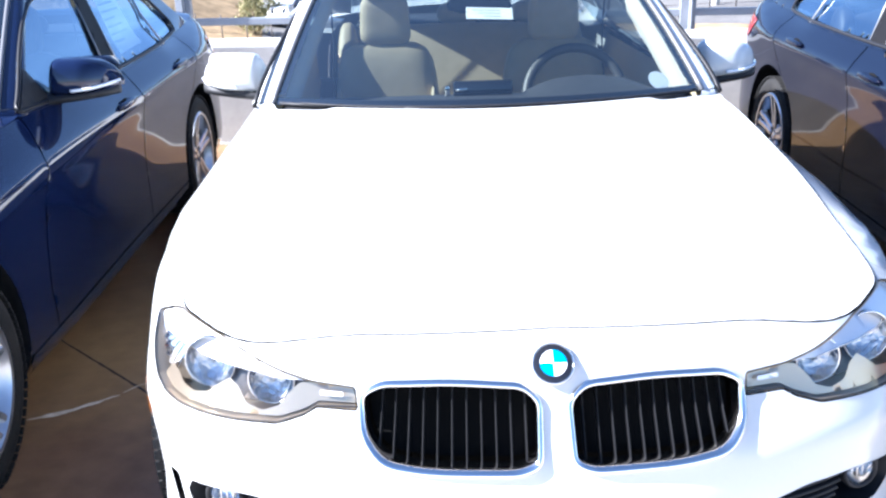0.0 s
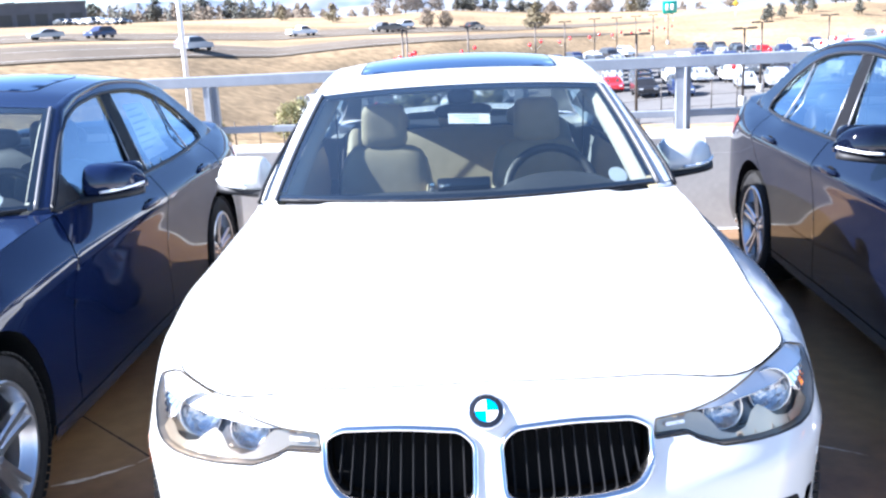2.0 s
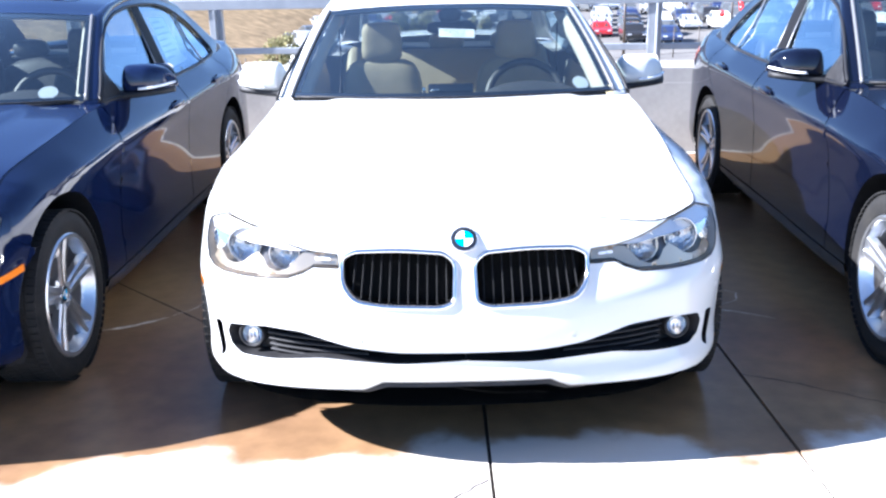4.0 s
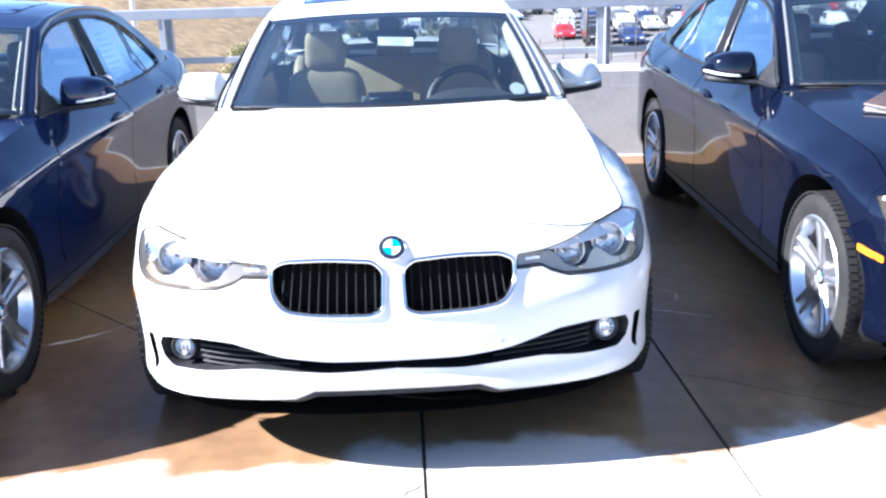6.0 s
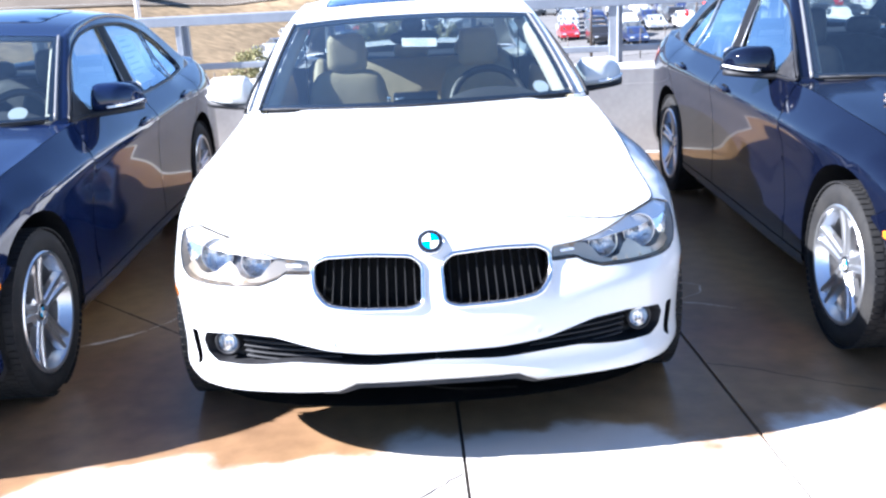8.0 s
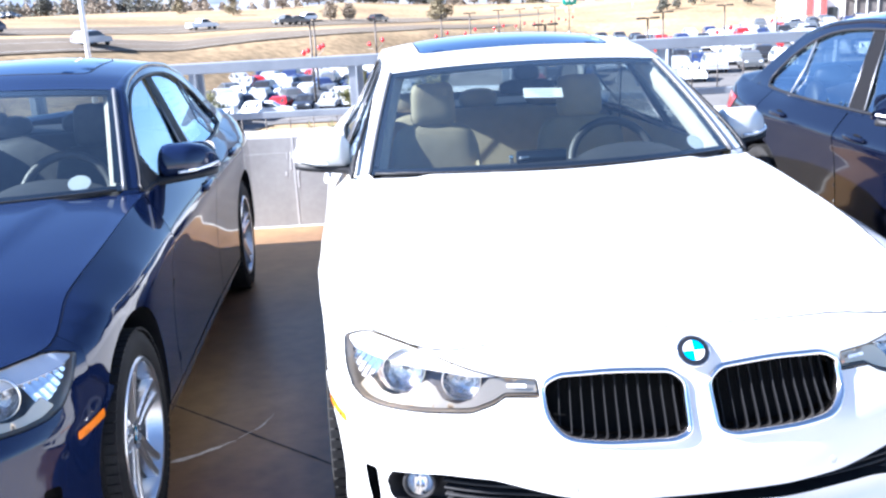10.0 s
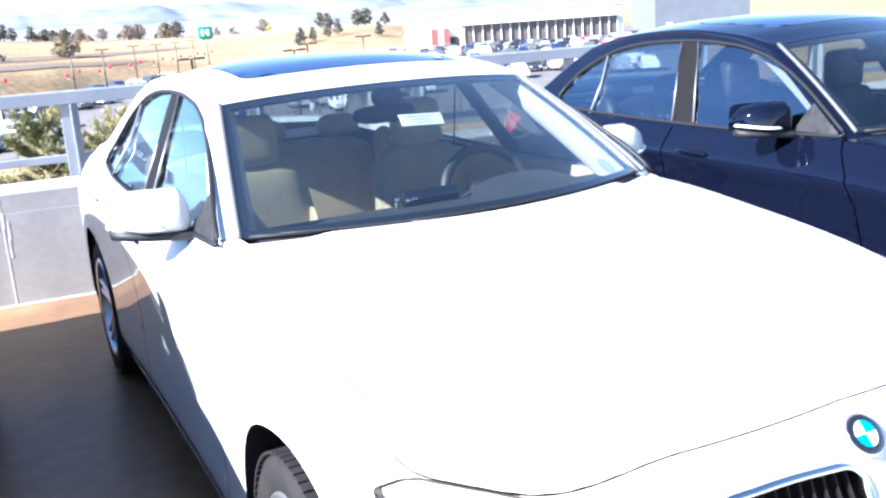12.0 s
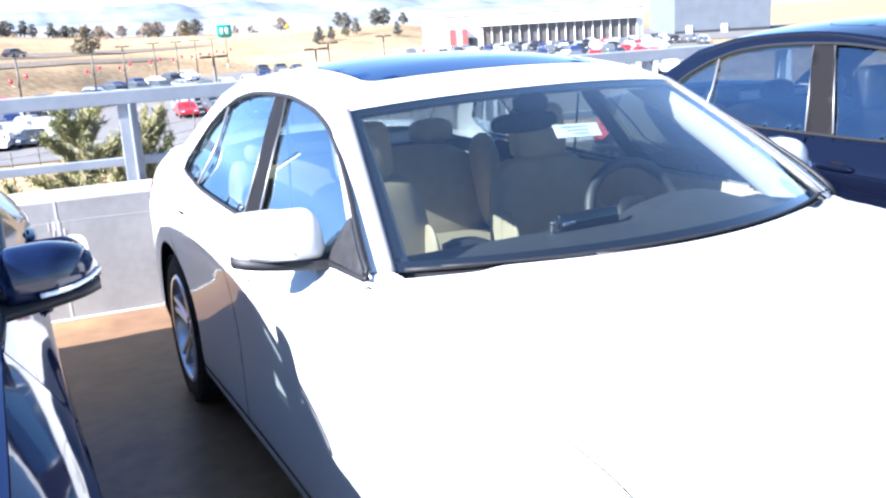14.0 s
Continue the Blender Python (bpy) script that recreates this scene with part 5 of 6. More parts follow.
LAND_KNOTS = np.array([[(20, -8.8), *LAND[int(a)], (520, -7.0), (5200, -16.0)] for a in LAND_AT])
HERE_X, HERE_Y = -.5, -1.5


def land_knots(bearing):
    """Distance and height of the ten lines of the land at a bearing."""
    q = min(45, max(-45, bearing))
    return np.array([[np.interp(q, LAND_AT, LAND_KNOTS[:, k, j]) for j in (0, 1)] for k in range(LAND_KNOTS.shape[1])])


def spot(bearing, r):
    """A place r metres off at a bearing."""
    return HERE_X + r * math.sin(radians(bearing)), HERE_Y + r * math.cos(radians(bearing))


def land_profile(bearing):
    k = land_knots(bearing)
    return pchip(k[:, 0], k[:, 1])


def ground_z(x, y):
    """Height of the land: the lots below the deck, the roads' banks, the dry hills and the plain behind them."""
    r, a = math.hypot(x - HERE_X, y - HERE_Y), math.degrees(math.atan2(x - HERE_X, y - HERE_Y))
    rough = min(1, max(0, (r - 215) / 60)) * .8 * noise.noise(Vector((x * .02, y * .02, 3)))
    return float(land_profile(a)(r)) + rough


bearings = np.concatenate([np.arange(-180, -45, 9), np.arange(-45, 45, .75), np.arange(45, 181, 9)])
rings = np.concatenate([[2, 20, 38, 50], np.arange(55, 335, 4.0), [350, 380, 430, 520, 700, 1000, 1600, 2600, 4500]])
v = []
for a in bearings:
    prof = land_profile(a)(rings)
    for r, z in zip(rings, prof):
        x, y = spot(a, r)
        v.append((x, y, z + min(1, max(0, (r - 215) / 60)) * .8 * noise.noise(Vector((x * .02, y * .02, 3)))))
ground = tagged(part("ground", (v, grid_faces(len(bearings), len(rings))), GRASS), kind="structure")

ASPHALT = material("lot_asphalt", (0.125, 0.118, 0.110), 0.9, 0, (0.098, 0.092, 0.087), 0.4, 6, fine=0.15)
ROAD_MAT = material("road_concrete", (0.150, 0.122, 0.092), 0.95, 0, (0.128, 0.105, 0.080), 0.08, 5, fine=0.1, spec=0.1)
PAINT_LINE = material("line_paint", (0.45, 0.44, 0.40), 0.8)
STEEL_DARK = material("dark_pole", (0.05, 0.04, 0.038), 0.5, 0.4, (0.07, 0.06, 0.05), 3)
POLE_WHITE = material("pale_pole", (0.7, 0.71, 0.72), 0.5, 0.2)
BALLOON = material("red_balloon", (0.75, 0.03, 0.03), 0.25, coat=0.5)
BARK = material("bark", (0.13, 0.10, 0.07), 0.95, 0, (0.09, 0.07, 0.05), 9, fine=0.3)
NEEDLES = material("juniper_needles", (0.19, 0.195, 0.085), 0.9, 0, (0.31, 0.275, 0.13), 1.8, 4, fine=0.15)
# green paled a little: some distance haze is put into this colour
FAR_PINE = material("far_pine", (0.115, 0.12, 0.10), 0.95, 0, (0.16, 0.15, 0.12), 0.6, 4, fine=0.3)
FAR_OLIVE = material("far_olive", (0.17, 0.145, 0.085), 0.95, 0, (0.22, 0.18, 0.11), 0.6, 4, fine=0.3)
BARE_TWIGS = material("bare_twigs", (0.25, 0.20, 0.15), 0.95, 0, (0.19, 0.155, 0.115), 0.7, 4, fine=0.3)
# distance haze is put into the ridges' blue-grey colours
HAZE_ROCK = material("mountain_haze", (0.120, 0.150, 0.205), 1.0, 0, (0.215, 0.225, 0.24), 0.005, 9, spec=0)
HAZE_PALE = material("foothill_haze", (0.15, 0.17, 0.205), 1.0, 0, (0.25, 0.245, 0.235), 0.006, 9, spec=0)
STUCCO = material("white_stucco", (0.80, 0.80, 0.78), 0.9, 0, (0.74, 0.74, 0.73), 0.3, 4)
GREY_PANEL = material("grey_panel", (0.115, 0.13, 0.15), 0.7, 0.0, (0.10, 0.112, 0.13), 0.3, 3)
BRONZE_PANE = material("bronze_pane", (0.16, 0.14, 0.13), 0.35, 0, (0.11, 0.10, 0.095), 0.6, 3, spec=0.3)
DARK_PANE = material("dark_pane", (0.035, 0.04, 0.045), 0.3, 0, spec=0.3)
RED_PANEL = material("red_panel", (0.50, 0.09, 0.085), 0.7)
SIGN_GREEN = material("sign_green", (0.0, 0.33, 0.25), 0.4)
SIGN_YELLOW = material("sign_yellow", (0.75, 0.5, 0.03), 0.5)


def strip(b0, b1, line, share0, share1, lift, n=110, fade=None):
    """A strip along the land between two shares of the way from one of its lines to the next; from the bearing fade on it sinks away."""
    v = []
    for a in np.linspace(b0, b1, n):
        k = land_knots(a)
        sink = 0 if fade is None else max(0, (a - fade) / (b1 - fade))
        for u in np.linspace(share0, share1, 7):
            if fade is not None:
                u = share1 + (u - share1) * (1 - sink) ** .6
            x, y = spot(a, k[line][0] * (1 - u) + k[line + 1][0] * u)
            v.append((x, y, ground_z(x, y) + lift - .5 * max(0, sink - .8)))
    return v, grid_faces(n, 7)


lot = tagged(part("parking_lot", strip(-9, 42, 1, -.12, .97, .10, 140), ASPHALT), kind="structure")
tagged(part("parking_lot_side", strip(30, 52, 2, .0, 4.8, .14, 60), ASPHALT), kind="structure")
road_1 = tagged(part("road_near", strip(-60, 10.5, 3, -.1, 1.1, .12, 130, 4), ROAD_MAT), kind="structure")
road_2 = tagged(part("road_far", strip(-60, 13, 5, -.1, 1.1, .12, 130, 4), ROAD_MAT), kind="structure")
for line, ob in ((3, road_1), (5, road_2)):
    for u in (0, .48, .97):
        part("lane_line", strip(-60, 4, line, u, u + .012, .16), PAINT_LINE, ob)


# ---------------------------------------------------------------- far vehicles
def far_car_meshes(kind):
    """Body, glass and wheel of a small vehicle seen from afar: side profile lofted across its width."""
    L, W = (4.7, 1.82) if kind == "saloon" else (4.8, 1.92) if kind == "suv" else (5.7, 2.0)
    if kind == "saloon":
        prof = [(0, .35), (.03, .62), (.25, .74), (1.35, .92), (2.0, 1.36), (2.5, 1.44), (3.2, 1.40), (4.0, 1.04), (4.55, 1.0), (4.68, .62), (4.65, .35)]
        green = [(1.45, .95), (2.03, 1.33), (2.5, 1.40), (3.15, 1.36), (3.85, 1.02)]
    elif kind == "suv":
        prof = [(0, .40), (.03, .80), (.2, .95), (1.25, 1.08), (1.85, 1.62), (2.4, 1.72), (4.1, 1.68), (4.62, 1.15), (4.78, .95), (4.75, .40)]
        green = [(1.38, 1.12), (1.90, 1.58), (2.4, 1.66), (4.0, 1.62), (4.45, 1.14)]
    else:
        prof = [(0, .45), (.03, .90), (.2, 1.05), (1.4, 1.15), (1.95, 1.75), (2.5, 1.85), (3.3, 1.80), (3.6, 1.20), (5.6, 1.18), (5.68, .9), (5.66, .45)]
        green = [(1.52, 1.20), (2.0, 1.70), (2.5, 1.79), (3.2, 1.74), (3.42, 1.22)]
    belt = green[0][1]
    rows = []
    for u in (-1, -.9, 0, .9, 1):
        for y, z in prof:
            k = max(0, (z - belt) / .6)
            x = u * W / 2 * (1 - .20 * k)
            rows.append((x, y, z + .03 * (1 - u * u) - (.05 if abs(u) == 1 and z > belt + .1 else 0)))
    n = len(prof)
    f = grid_faces(5, n) + [tuple(range(n)), tuple(range(4 * n, 5 * n))[::-1]]
    f += [(i * n + n - 1, i * n, (i + 1) * n, (i + 1) * n + n - 1) for i in range(4)]
    body = (rows, f)
    panes = []
    for sg in (-1, 1):
        q = [(sg * (W / 2 * (1 - .20 * max(0, (z - belt) / .6)) + .006), y, z - .02) for y, z in green]
        panes.append((q, [tuple(range(len(q)))]))
    (y0, z0), (y1, z1) = green[0], green[1]
    panes.append(([(-.62, y0 - .06, z0 + .02), (.62, y0 - .06, z0 + .02), (.56, y1 - .05, z1 + .03), (-.56, y1 - .05, z1 + .03)], [(0, 1, 2, 3)]))
    (y0, z0), (y1, z1) = green[-1], green[-2]
    panes.append(([(-.62, y0 + .12, z0 + .05), (.62, y0 + .12, z0 + .05), (.56, y1 + .10, z1 + .03), (-.56, y1 + .10, z1 + .03)], [(0, 1, 2, 3)]))
    return body, panes, lathe([(0, -.1), (.33, -.1), (.34, .0), (.33, .1), (.2, .11), (0, .10)], 14), L, W


FAR_PAINTS = {"white": (0.78, 0.78, 0.77), "silver": (0.33, 0.34, 0.36), "black": (0.02, 0.02, 0.022), "dark grey": (0.08, 0.085, 0.09), "red": (0.40, 0.015, 0.015), "dark blue": (0.02, 0.03, 0.08)}
FAR_MATS = {k: material("far_" + k.replace(" ", "_"), c, 0.35, 0, coat=0.8, spec=0.3) for k, c in FAR_PAINTS.items()}
FAR_STOCK = {}


def far_car(kind, colour, m, group):
    key = (kind, colour)
    word = {"saloon": "saloon car", "suv": "sport utility car", "pickup": "pickup truck"}[kind]
    if key in FAR_STOCK:
        c = copy_thing(FAR_STOCK[key], m)
        c["group"] = group
        return c
    body, panes, wheel, L, W = far_car_meshes(kind)
    car = thing("parked_car" if kind != "pickup" else "pickup_truck", f"{colour} {word} on the asphalt far below the deck", "car" if kind != "pickup" else "truck", group)
    b = part("body", body, FAR_MATS[colour], car, "", False)
    for p in panes:
        part("window", p, DARK_PANE, b, "", False)
    for y in (.85, L - .95):
        for sg in (-1, 1):
            w = part("wheel", wheel, RUBBER, car)
            w.location = (sg * (W / 2 - .12), y, .34)
    for sg in (-1, 1):
        part("headlight", box(sg * (W / 2 - .3), .03, .68 if kind == "saloon" else .85, .36, .06, .12), ROUNDEL_WHITE, car, "", False)
        part("tail_light", box(sg * (W / 2 - .25), L - .03, .82 if kind == "saloon" else 1.0, .3, .06, .14), RED_LENS, car, "", False)
    car.matrix_basis = m
    FAR_STOCK[key] = car
    return car


pick = random.Random(7)


def stand(x, y, turn):
    return Matrix.Translation((x, y, ground_z(x, y) + .105)) @ Matrix.Rotation(radians(turn), 4, "Z")


def lot_row(b0, b1, share, group, shades, fill, step, face, kinds=("saloon", "saloon", "suv", "suv", "suv")):
    """A row of cars across the lot, at a share of the way from its front to its back; face: degrees off the way towards the deck."""
    a = b0
    while a < b1:
        k = land_knots(a)
        r = k[1][0] * (1 - share) + k[2][0] * share
        if pick.random() < fill:
            x, y = spot(a, r + pick.uniform(-.3, .3))
            far_car(pick.choice(kinds), pick.choice(shades), stand(x, y, face - a + pick.uniform(-3, 3)), group)
        a += math.degrees((step + pick.uniform(0, .25)) / r)


SALE = ["white"] * 8 + ["silver"] * 7 + ["black"] * 6 + ["dark grey"] * 5 + ["red"] * 2 + ["dark blue"] * 2
MIXED = ["white"] * 4 + ["silver"] * 4 + ["black"] * 7 + ["dark grey"] * 7 + ["red"] * 1 + ["dark blue"] * 3
for k in range(8):
    lot_row(-8.2 + .25 * k, 4.4, .10 + .115 * k, "cars in the sale lot", SALE, .97, 2.25, 12 if k % 2 else -14)
x, y = spot(-3.6, 85)
far_car("saloon", "white", stand(x, y, 84), "cars in the sale lot")
# rows of dark and red cars before the hill, then the customers' scattered cars
for share in (.66, .73, .80, .87):
    lot_row(6.2, 11.5, share, "cars in the customer lot", MIXED, .95, 2.6, 30)
for share, fill in ((.17, .6), (.23, .8), (.29, .82), (.37, .8), (.44, .82), (.52, .82)):
    lot_row(10.5, 27, share, "cars in the customer lot", MIXED, fill, 2.9, 8)
for share in (.66, .74, .80):
    lot_row(15.5, 27, share, "cars in the customer lot", MIXED, .8, 2.8, 8)
for share in (.30, .37, .44, .52, .60, .68, .76):
    lot_row(27.2, 40, share, "cars in the customer lot", MIXED, .8, 2.8, 8)
for share in (.84, .90, .96):
    lot_row(24.5, 42, share, "cars before the showroom", SALE + MIXED, .75, 2.9, 8)


def on_road(bearing, line, share, kind, colour, away):
    """A car on the highway, headed along it, away to the right or back."""
    def middle(a):
        k = land_knots(a)
        return spot(a, k[line][0] * (1 - share) + k[line + 1][0] * share)
    (x, y), (x1, y1) = middle(bearing), middle(bearing + .6)
    way = math.atan2(y1 - y, x1 - x) + math.pi / 2 + (0 if away else math.pi)
    far_car(kind, colour, Matrix.Translation((x, y, ground_z(x, y) + .13)) @ Matrix.Rotation(way, 4, "Z"), "cars on the highway")


for bearing, line, share, kind, colour, away in ((-14.0, 3, .35, "suv", "silver", 1), (-23.7, 5, .3, "saloon", "silver", 0), (-20.6, 5, .3, "suv", "dark blue", 0), (-7.7, 5, .3, "pickup", "white", 1),
                                                 (-4.2, 5, .3, "pickup", "dark grey", 0), (-2.3, 5, .3, "suv", "dark grey", 1), (2.4, 5, .35, "suv", "black", 1), (-2.9, 5, .8, "suv", "white", 0)):
    on_road(bearing, line, share, kind, colour, away)
# cars left beside the far hall
for k in range(9):
    x, y = spot(-21.6 + .42 * k, 232)
    far_car(pick.choice(["saloon", "suv"]), pick.choice(["white", "silver", "dark grey", "black"]), stand(x, y, 60 + pick.uniform(-5, 5)), "cars beside the far hall")


# ---------------------------------------------------------------- poles, balloons, signs
def lamp_post(x, y, h, balloons):
    z = ground_z(x, y)
    p = thing("lamp_post", "dark steel parking lot lamp post" + (" with red balloons tied to it" if balloons else ""), "lamp post", "lamp posts along the lot")
    part("pole", tube([(0, 0, 0), (0, 0, h)], [.11, .08], 8), STEEL_DARK, p)
    part("base", lathe([(.0, .75), (.28, .75), (.30, .70), (.30, 0)], 12, "z"), WALL_CONCRETE, p)
    for sg in (-1, 1):
        part("lamp_head", box(sg * .55, 0, h + .02, .75, .34, .16, .04), STEEL_DARK, p)
    part("arm", box(0, 0, h, .7, .08, .08), STEEL_DARK, p)
    if balloons:
        for sg in (-1, 1):
            b = part("balloon", pillow(sg * .75, 0, h - 2.6 + .2 * sg, .45, .45, .52, 2.0, 8), BALLOON, p, "red balloon")
            part("string", tube([(0, 0, h - 3.6), (sg * .75, 0, h - 3.0 + .2 * sg)], .012, 4), PAPER, b)
    p.location = (x, y, z)
    return p


# bearing, distance and the height of the lamp heads
for a, r, z in ((-2.3, 88, .74), (-2.05, 93, .74), (1.65, 106, .56), (5.7, 126, .36), (7.45, 139, .22), (9.2, 151, .34), (10.5, 163, .24), (11.6, 174, .22), (12.6, 186, .26), (13.45, 197, .22),
                (11.9, 67, -.15), (18.0, 75, -.25), (18.9, 86, -.05), (22.4, 106, .0), (25.3, 150, -.4)):
    x, y = spot(a, r)
    lamp_post(x, y, z - ground_z(x, y), r > 70)
pl = thing("highway_pole", "tall pale steel pole beside the highway", "pole")
part("shaft", tube([(0, 0, 0), (0, 0, 17)], [.17, .12], 10), POLE_WHITE, pl)
part("base", lathe([(0, .8), (.32, .8), (.34, 0)], 12, "z"), WALL_CONCRETE, pl)
x, y = spot(-15.2, 58)
pl.location = (x, y, ground_z(x, y))
sg_ = thing("road_sign", "green highway guide sign on two posts", "sign")
part("board", box(0, 0, 5.2, 3.7, .12, 3.1, .03), SIGN_GREEN, sg_)
for x in (-.9, .9):
    part("post", tube([(x, .12, 0), (x, .12, 5.8)], .09, 6), POLE_WHITE, sg_)
    part("arrow_panel", box(x * .75, -.075, 5.2, .8, .02, 1.6), ROUNDEL_WHITE, sg_)
x, y = spot(13.5, 252)
sg_.location = (x, y, 1.55 - 5.2)
sy_ = thing("warning_sign", "yellow diamond warning sign on a post", "sign")
part("board", turned(pair_of(box(0, 0, 0, 1.25, .08, 1.25, .03)), Matrix.Translation((0, 0, 3.4)) @ Matrix.Rotation(radians(45), 4, "Y")), SIGN_YELLOW, sy_)
part("post", tube([(0, .08, 0), (0, .08, 3)], .07, 6), POLE_WHITE, sy_)
x, y = spot(17.2, 262)
sy_.location = (x, y, ground_z(x, y))

fence = thing("field_fence", "thin dark post and wire fence on the dry slope", "fence")
fx = [spot(-20 + 1.45 * k, 64 + .35 * k) for k in range(34)]
for x, y in fx:
    part("post", tube([(x, y, ground_z(x, y) - .3), (x, y, ground_z(x, y) + 2.4)], .045, 6), STEEL_DARK, fence)
for h in (.4, 1.2, 2.0):
    part("wire", tube([(x, y, ground_z(x, y) + h) for x, y in fx], .014, 4), STEEL_DARK, fence)


# ---------------------------------------------------------------- trees
def tree(x, y, z, h, spread, leaf, seed, label, category="tree", clumps=160, per=26, size=.16, low=.25, group="", taper=1.5):
    """A tapered trunk with limbs and a crown of small leaves in clumps."""
    r = random.Random(seed)
    t = thing("tree", label, category, group)
    bend = [(r.uniform(-.05, .05) * h * k, r.uniform(-.05, .05) * h * k, h * k) for k in np.linspace(0, .80, 7)]
    trunk = part("trunk", tube(bend, [h * .03 * (1.05 - k) + .01 for k in np.linspace(0, .80, 7)], 8), BARK, t)
    verts, faces = [], []
    for k in range(clumps):
        a = r.uniform(0, 2 * math.pi)
        u = r.uniform(low, 1.0)
        env = spread * (1 - max(0, (u - .45) / .55)**taper) ** .8 * (.6 + .4 * min(1, (u - low) / .2))
        rad = env * math.sqrt(r.uniform(.15, 1)) * (.75 + .4 * noise.noise(Vector((math.cos(a) * 1.5, math.sin(a) * 1.5, u * 3 + seed))))
        c = Vector((rad * math.cos(a), rad * math.sin(a), u * h))
        if k % 6 == 0:
            root = Vector((0, 0, max(.15 * h, c.z - .35 * rad - .1 * h)))
            part("limb", tube([root, root.lerp(c, .5) + Vector((0, 0, .05 * h)), c], [h * .010, h * .006, h * .002], 5), BARK, trunk)
        for _ in range(per):
            p = c + Vector((r.gauss(0, 1), r.gauss(0, 1), r.gauss(0, .8))) * spread * .12
            d = Vector((r.gauss(0, 1), r.gauss(0, 1), r.gauss(.4, 1))).normalized() * size * r.uniform(.6, 1.4)
            s = d.cross(Vector((r.gauss(0, 1), r.gauss(0, 1), r.gauss(0, 1)))).normalized() * size * r.uniform(.2, .4)
            o = len(verts)
            verts += [p - s, p + s, p + d + s * .4, p + d - s * .4]
            faces.append((o, o + 1, o + 2, o + 3))
    part("crown", (verts, faces), leaf, t, "", False)
    t.location = (x, y, z)
    t.rotation_euler = (0, 0, r.uniform(0, 6))
    return t


def juniper(x, y, z, h, spread, seed, label, boughs=46):
    """A ragged evergreen: many boughs that rise outwards from the trunk, each a spray of short needles with gaps between."""
    r = random.Random(seed)
    t = thing("tree", label, "tree")
    trunk = part("trunk", tube([(0, 0, 0), (.05, .03, h * .4), (-.03, .02, h * .7), (0, 0, h * .93)], [.16, .12, .07, .015], 8), BARK, t)
    verts, faces = [], []
    for k in range(boughs):
        a, u = r.uniform(0, 2 * math.pi), r.uniform(.70, .99)
        reach = spread * r.uniform(.55, 1.1) * min(1, 2.6 * (1.04 - u) ** .75)
        root = Vector((0, 0, h * u - .35 * reach - .1))
        tip = Vector((reach * math.cos(a), reach * math.sin(a), h * u + r.uniform(.02, .16)))
        mid = root.lerp(tip, .55) + Vector((0, 0, -.10 * reach))
        part("limb", tube([root, mid, tip], [.018, .012, .004], 5), BARK, trunk)
        for j in range(34):
            q = r.random() ** .8
            on = root.lerp(mid, q / .55) if q < .55 else mid.lerp(tip, (q - .55) / .45)
            way = ((tip - mid).normalized() + Vector((r.gauss(0, .55), r.gauss(0, .55), r.gauss(.35, .4)))).normalized()
            twig = r.uniform(.10, .24) * (1.15 - .4 * q)
            for _ in range(26):
                p = on + way * twig * r.random() + Vector((r.gauss(0, 1), r.gauss(0, 1), r.gauss(0, 1))) * .012
                d = (way + Vector((r.gauss(0, .5), r.gauss(0, .5), r.gauss(0, .5)))).normalized() * r.uniform(.03, .065)
                w = d.cross(Vector((r.gauss(0, 1), r.gauss(0, 1), r.gauss(0, 1)))).normalized() * r.uniform(.004, .008)
                o = len(verts)
                verts += [p - w, p + w, p + d]
                faces.append((o, o + 1, o + 2))
    part("crown", (verts, faces), NEEDLES, t, "", False)
    t.location = (x, y, z)
    return t


juniper(-.42, 12.6, -8.8, 9.50, 1.15, 3, "ragged olive-green juniper tree beyond the railing", 96)
juniper(.55, 13.2, -8.8, 9.36, 1.02, 5, "ragged olive-green juniper tree beyond the railing", 80)
juniper(-1.25, 12.2, -8.8, 8.60, .95, 6, "low olive-green juniper beyond the railing", 56)
for a, r, h, w, seed in ((-13.9, 66, 2.2, 1.3, 8), (-9.4, 74, 3.0, 1.7, 9), (-8.7, 80, 2.4, 1.4, 10)):
    x, y = spot(a, r)
    tree(x, y, ground_z(x, y), h, w, NEEDLES, seed, "small green shrub on the dry slope", "shrub", 80, 20, .18, .1)
far_trees = [tree(0, 330, 0, 8, 2.6, FAR_PINE, 11, "dark pine tree on the far hill", clumps=60, per=14, size=.7, low=.12, group="trees on the hills"),
             tree(3, 330, 0, 8, 3.0, FAR_PINE, 12, "broad dark evergreen on the far hill", clumps=70, per=14, size=.7, low=.15, group="trees on the hills", taper=3),
             tree(6, 330, 0, 8, 3.9, BARE_TWIGS, 13, "bare brown leafless tree on the far hill", clumps=90, per=12, size=.55, low=.22, group="trees on the hills", taper=2.4),
             tree(9, 330, 0, 8, 3.4, FAR_OLIVE, 14, "olive-brown tree on the far meadow", clumps=80, per=14, size=.6, low=.12, group="trees on the hills", taper=2.4)]
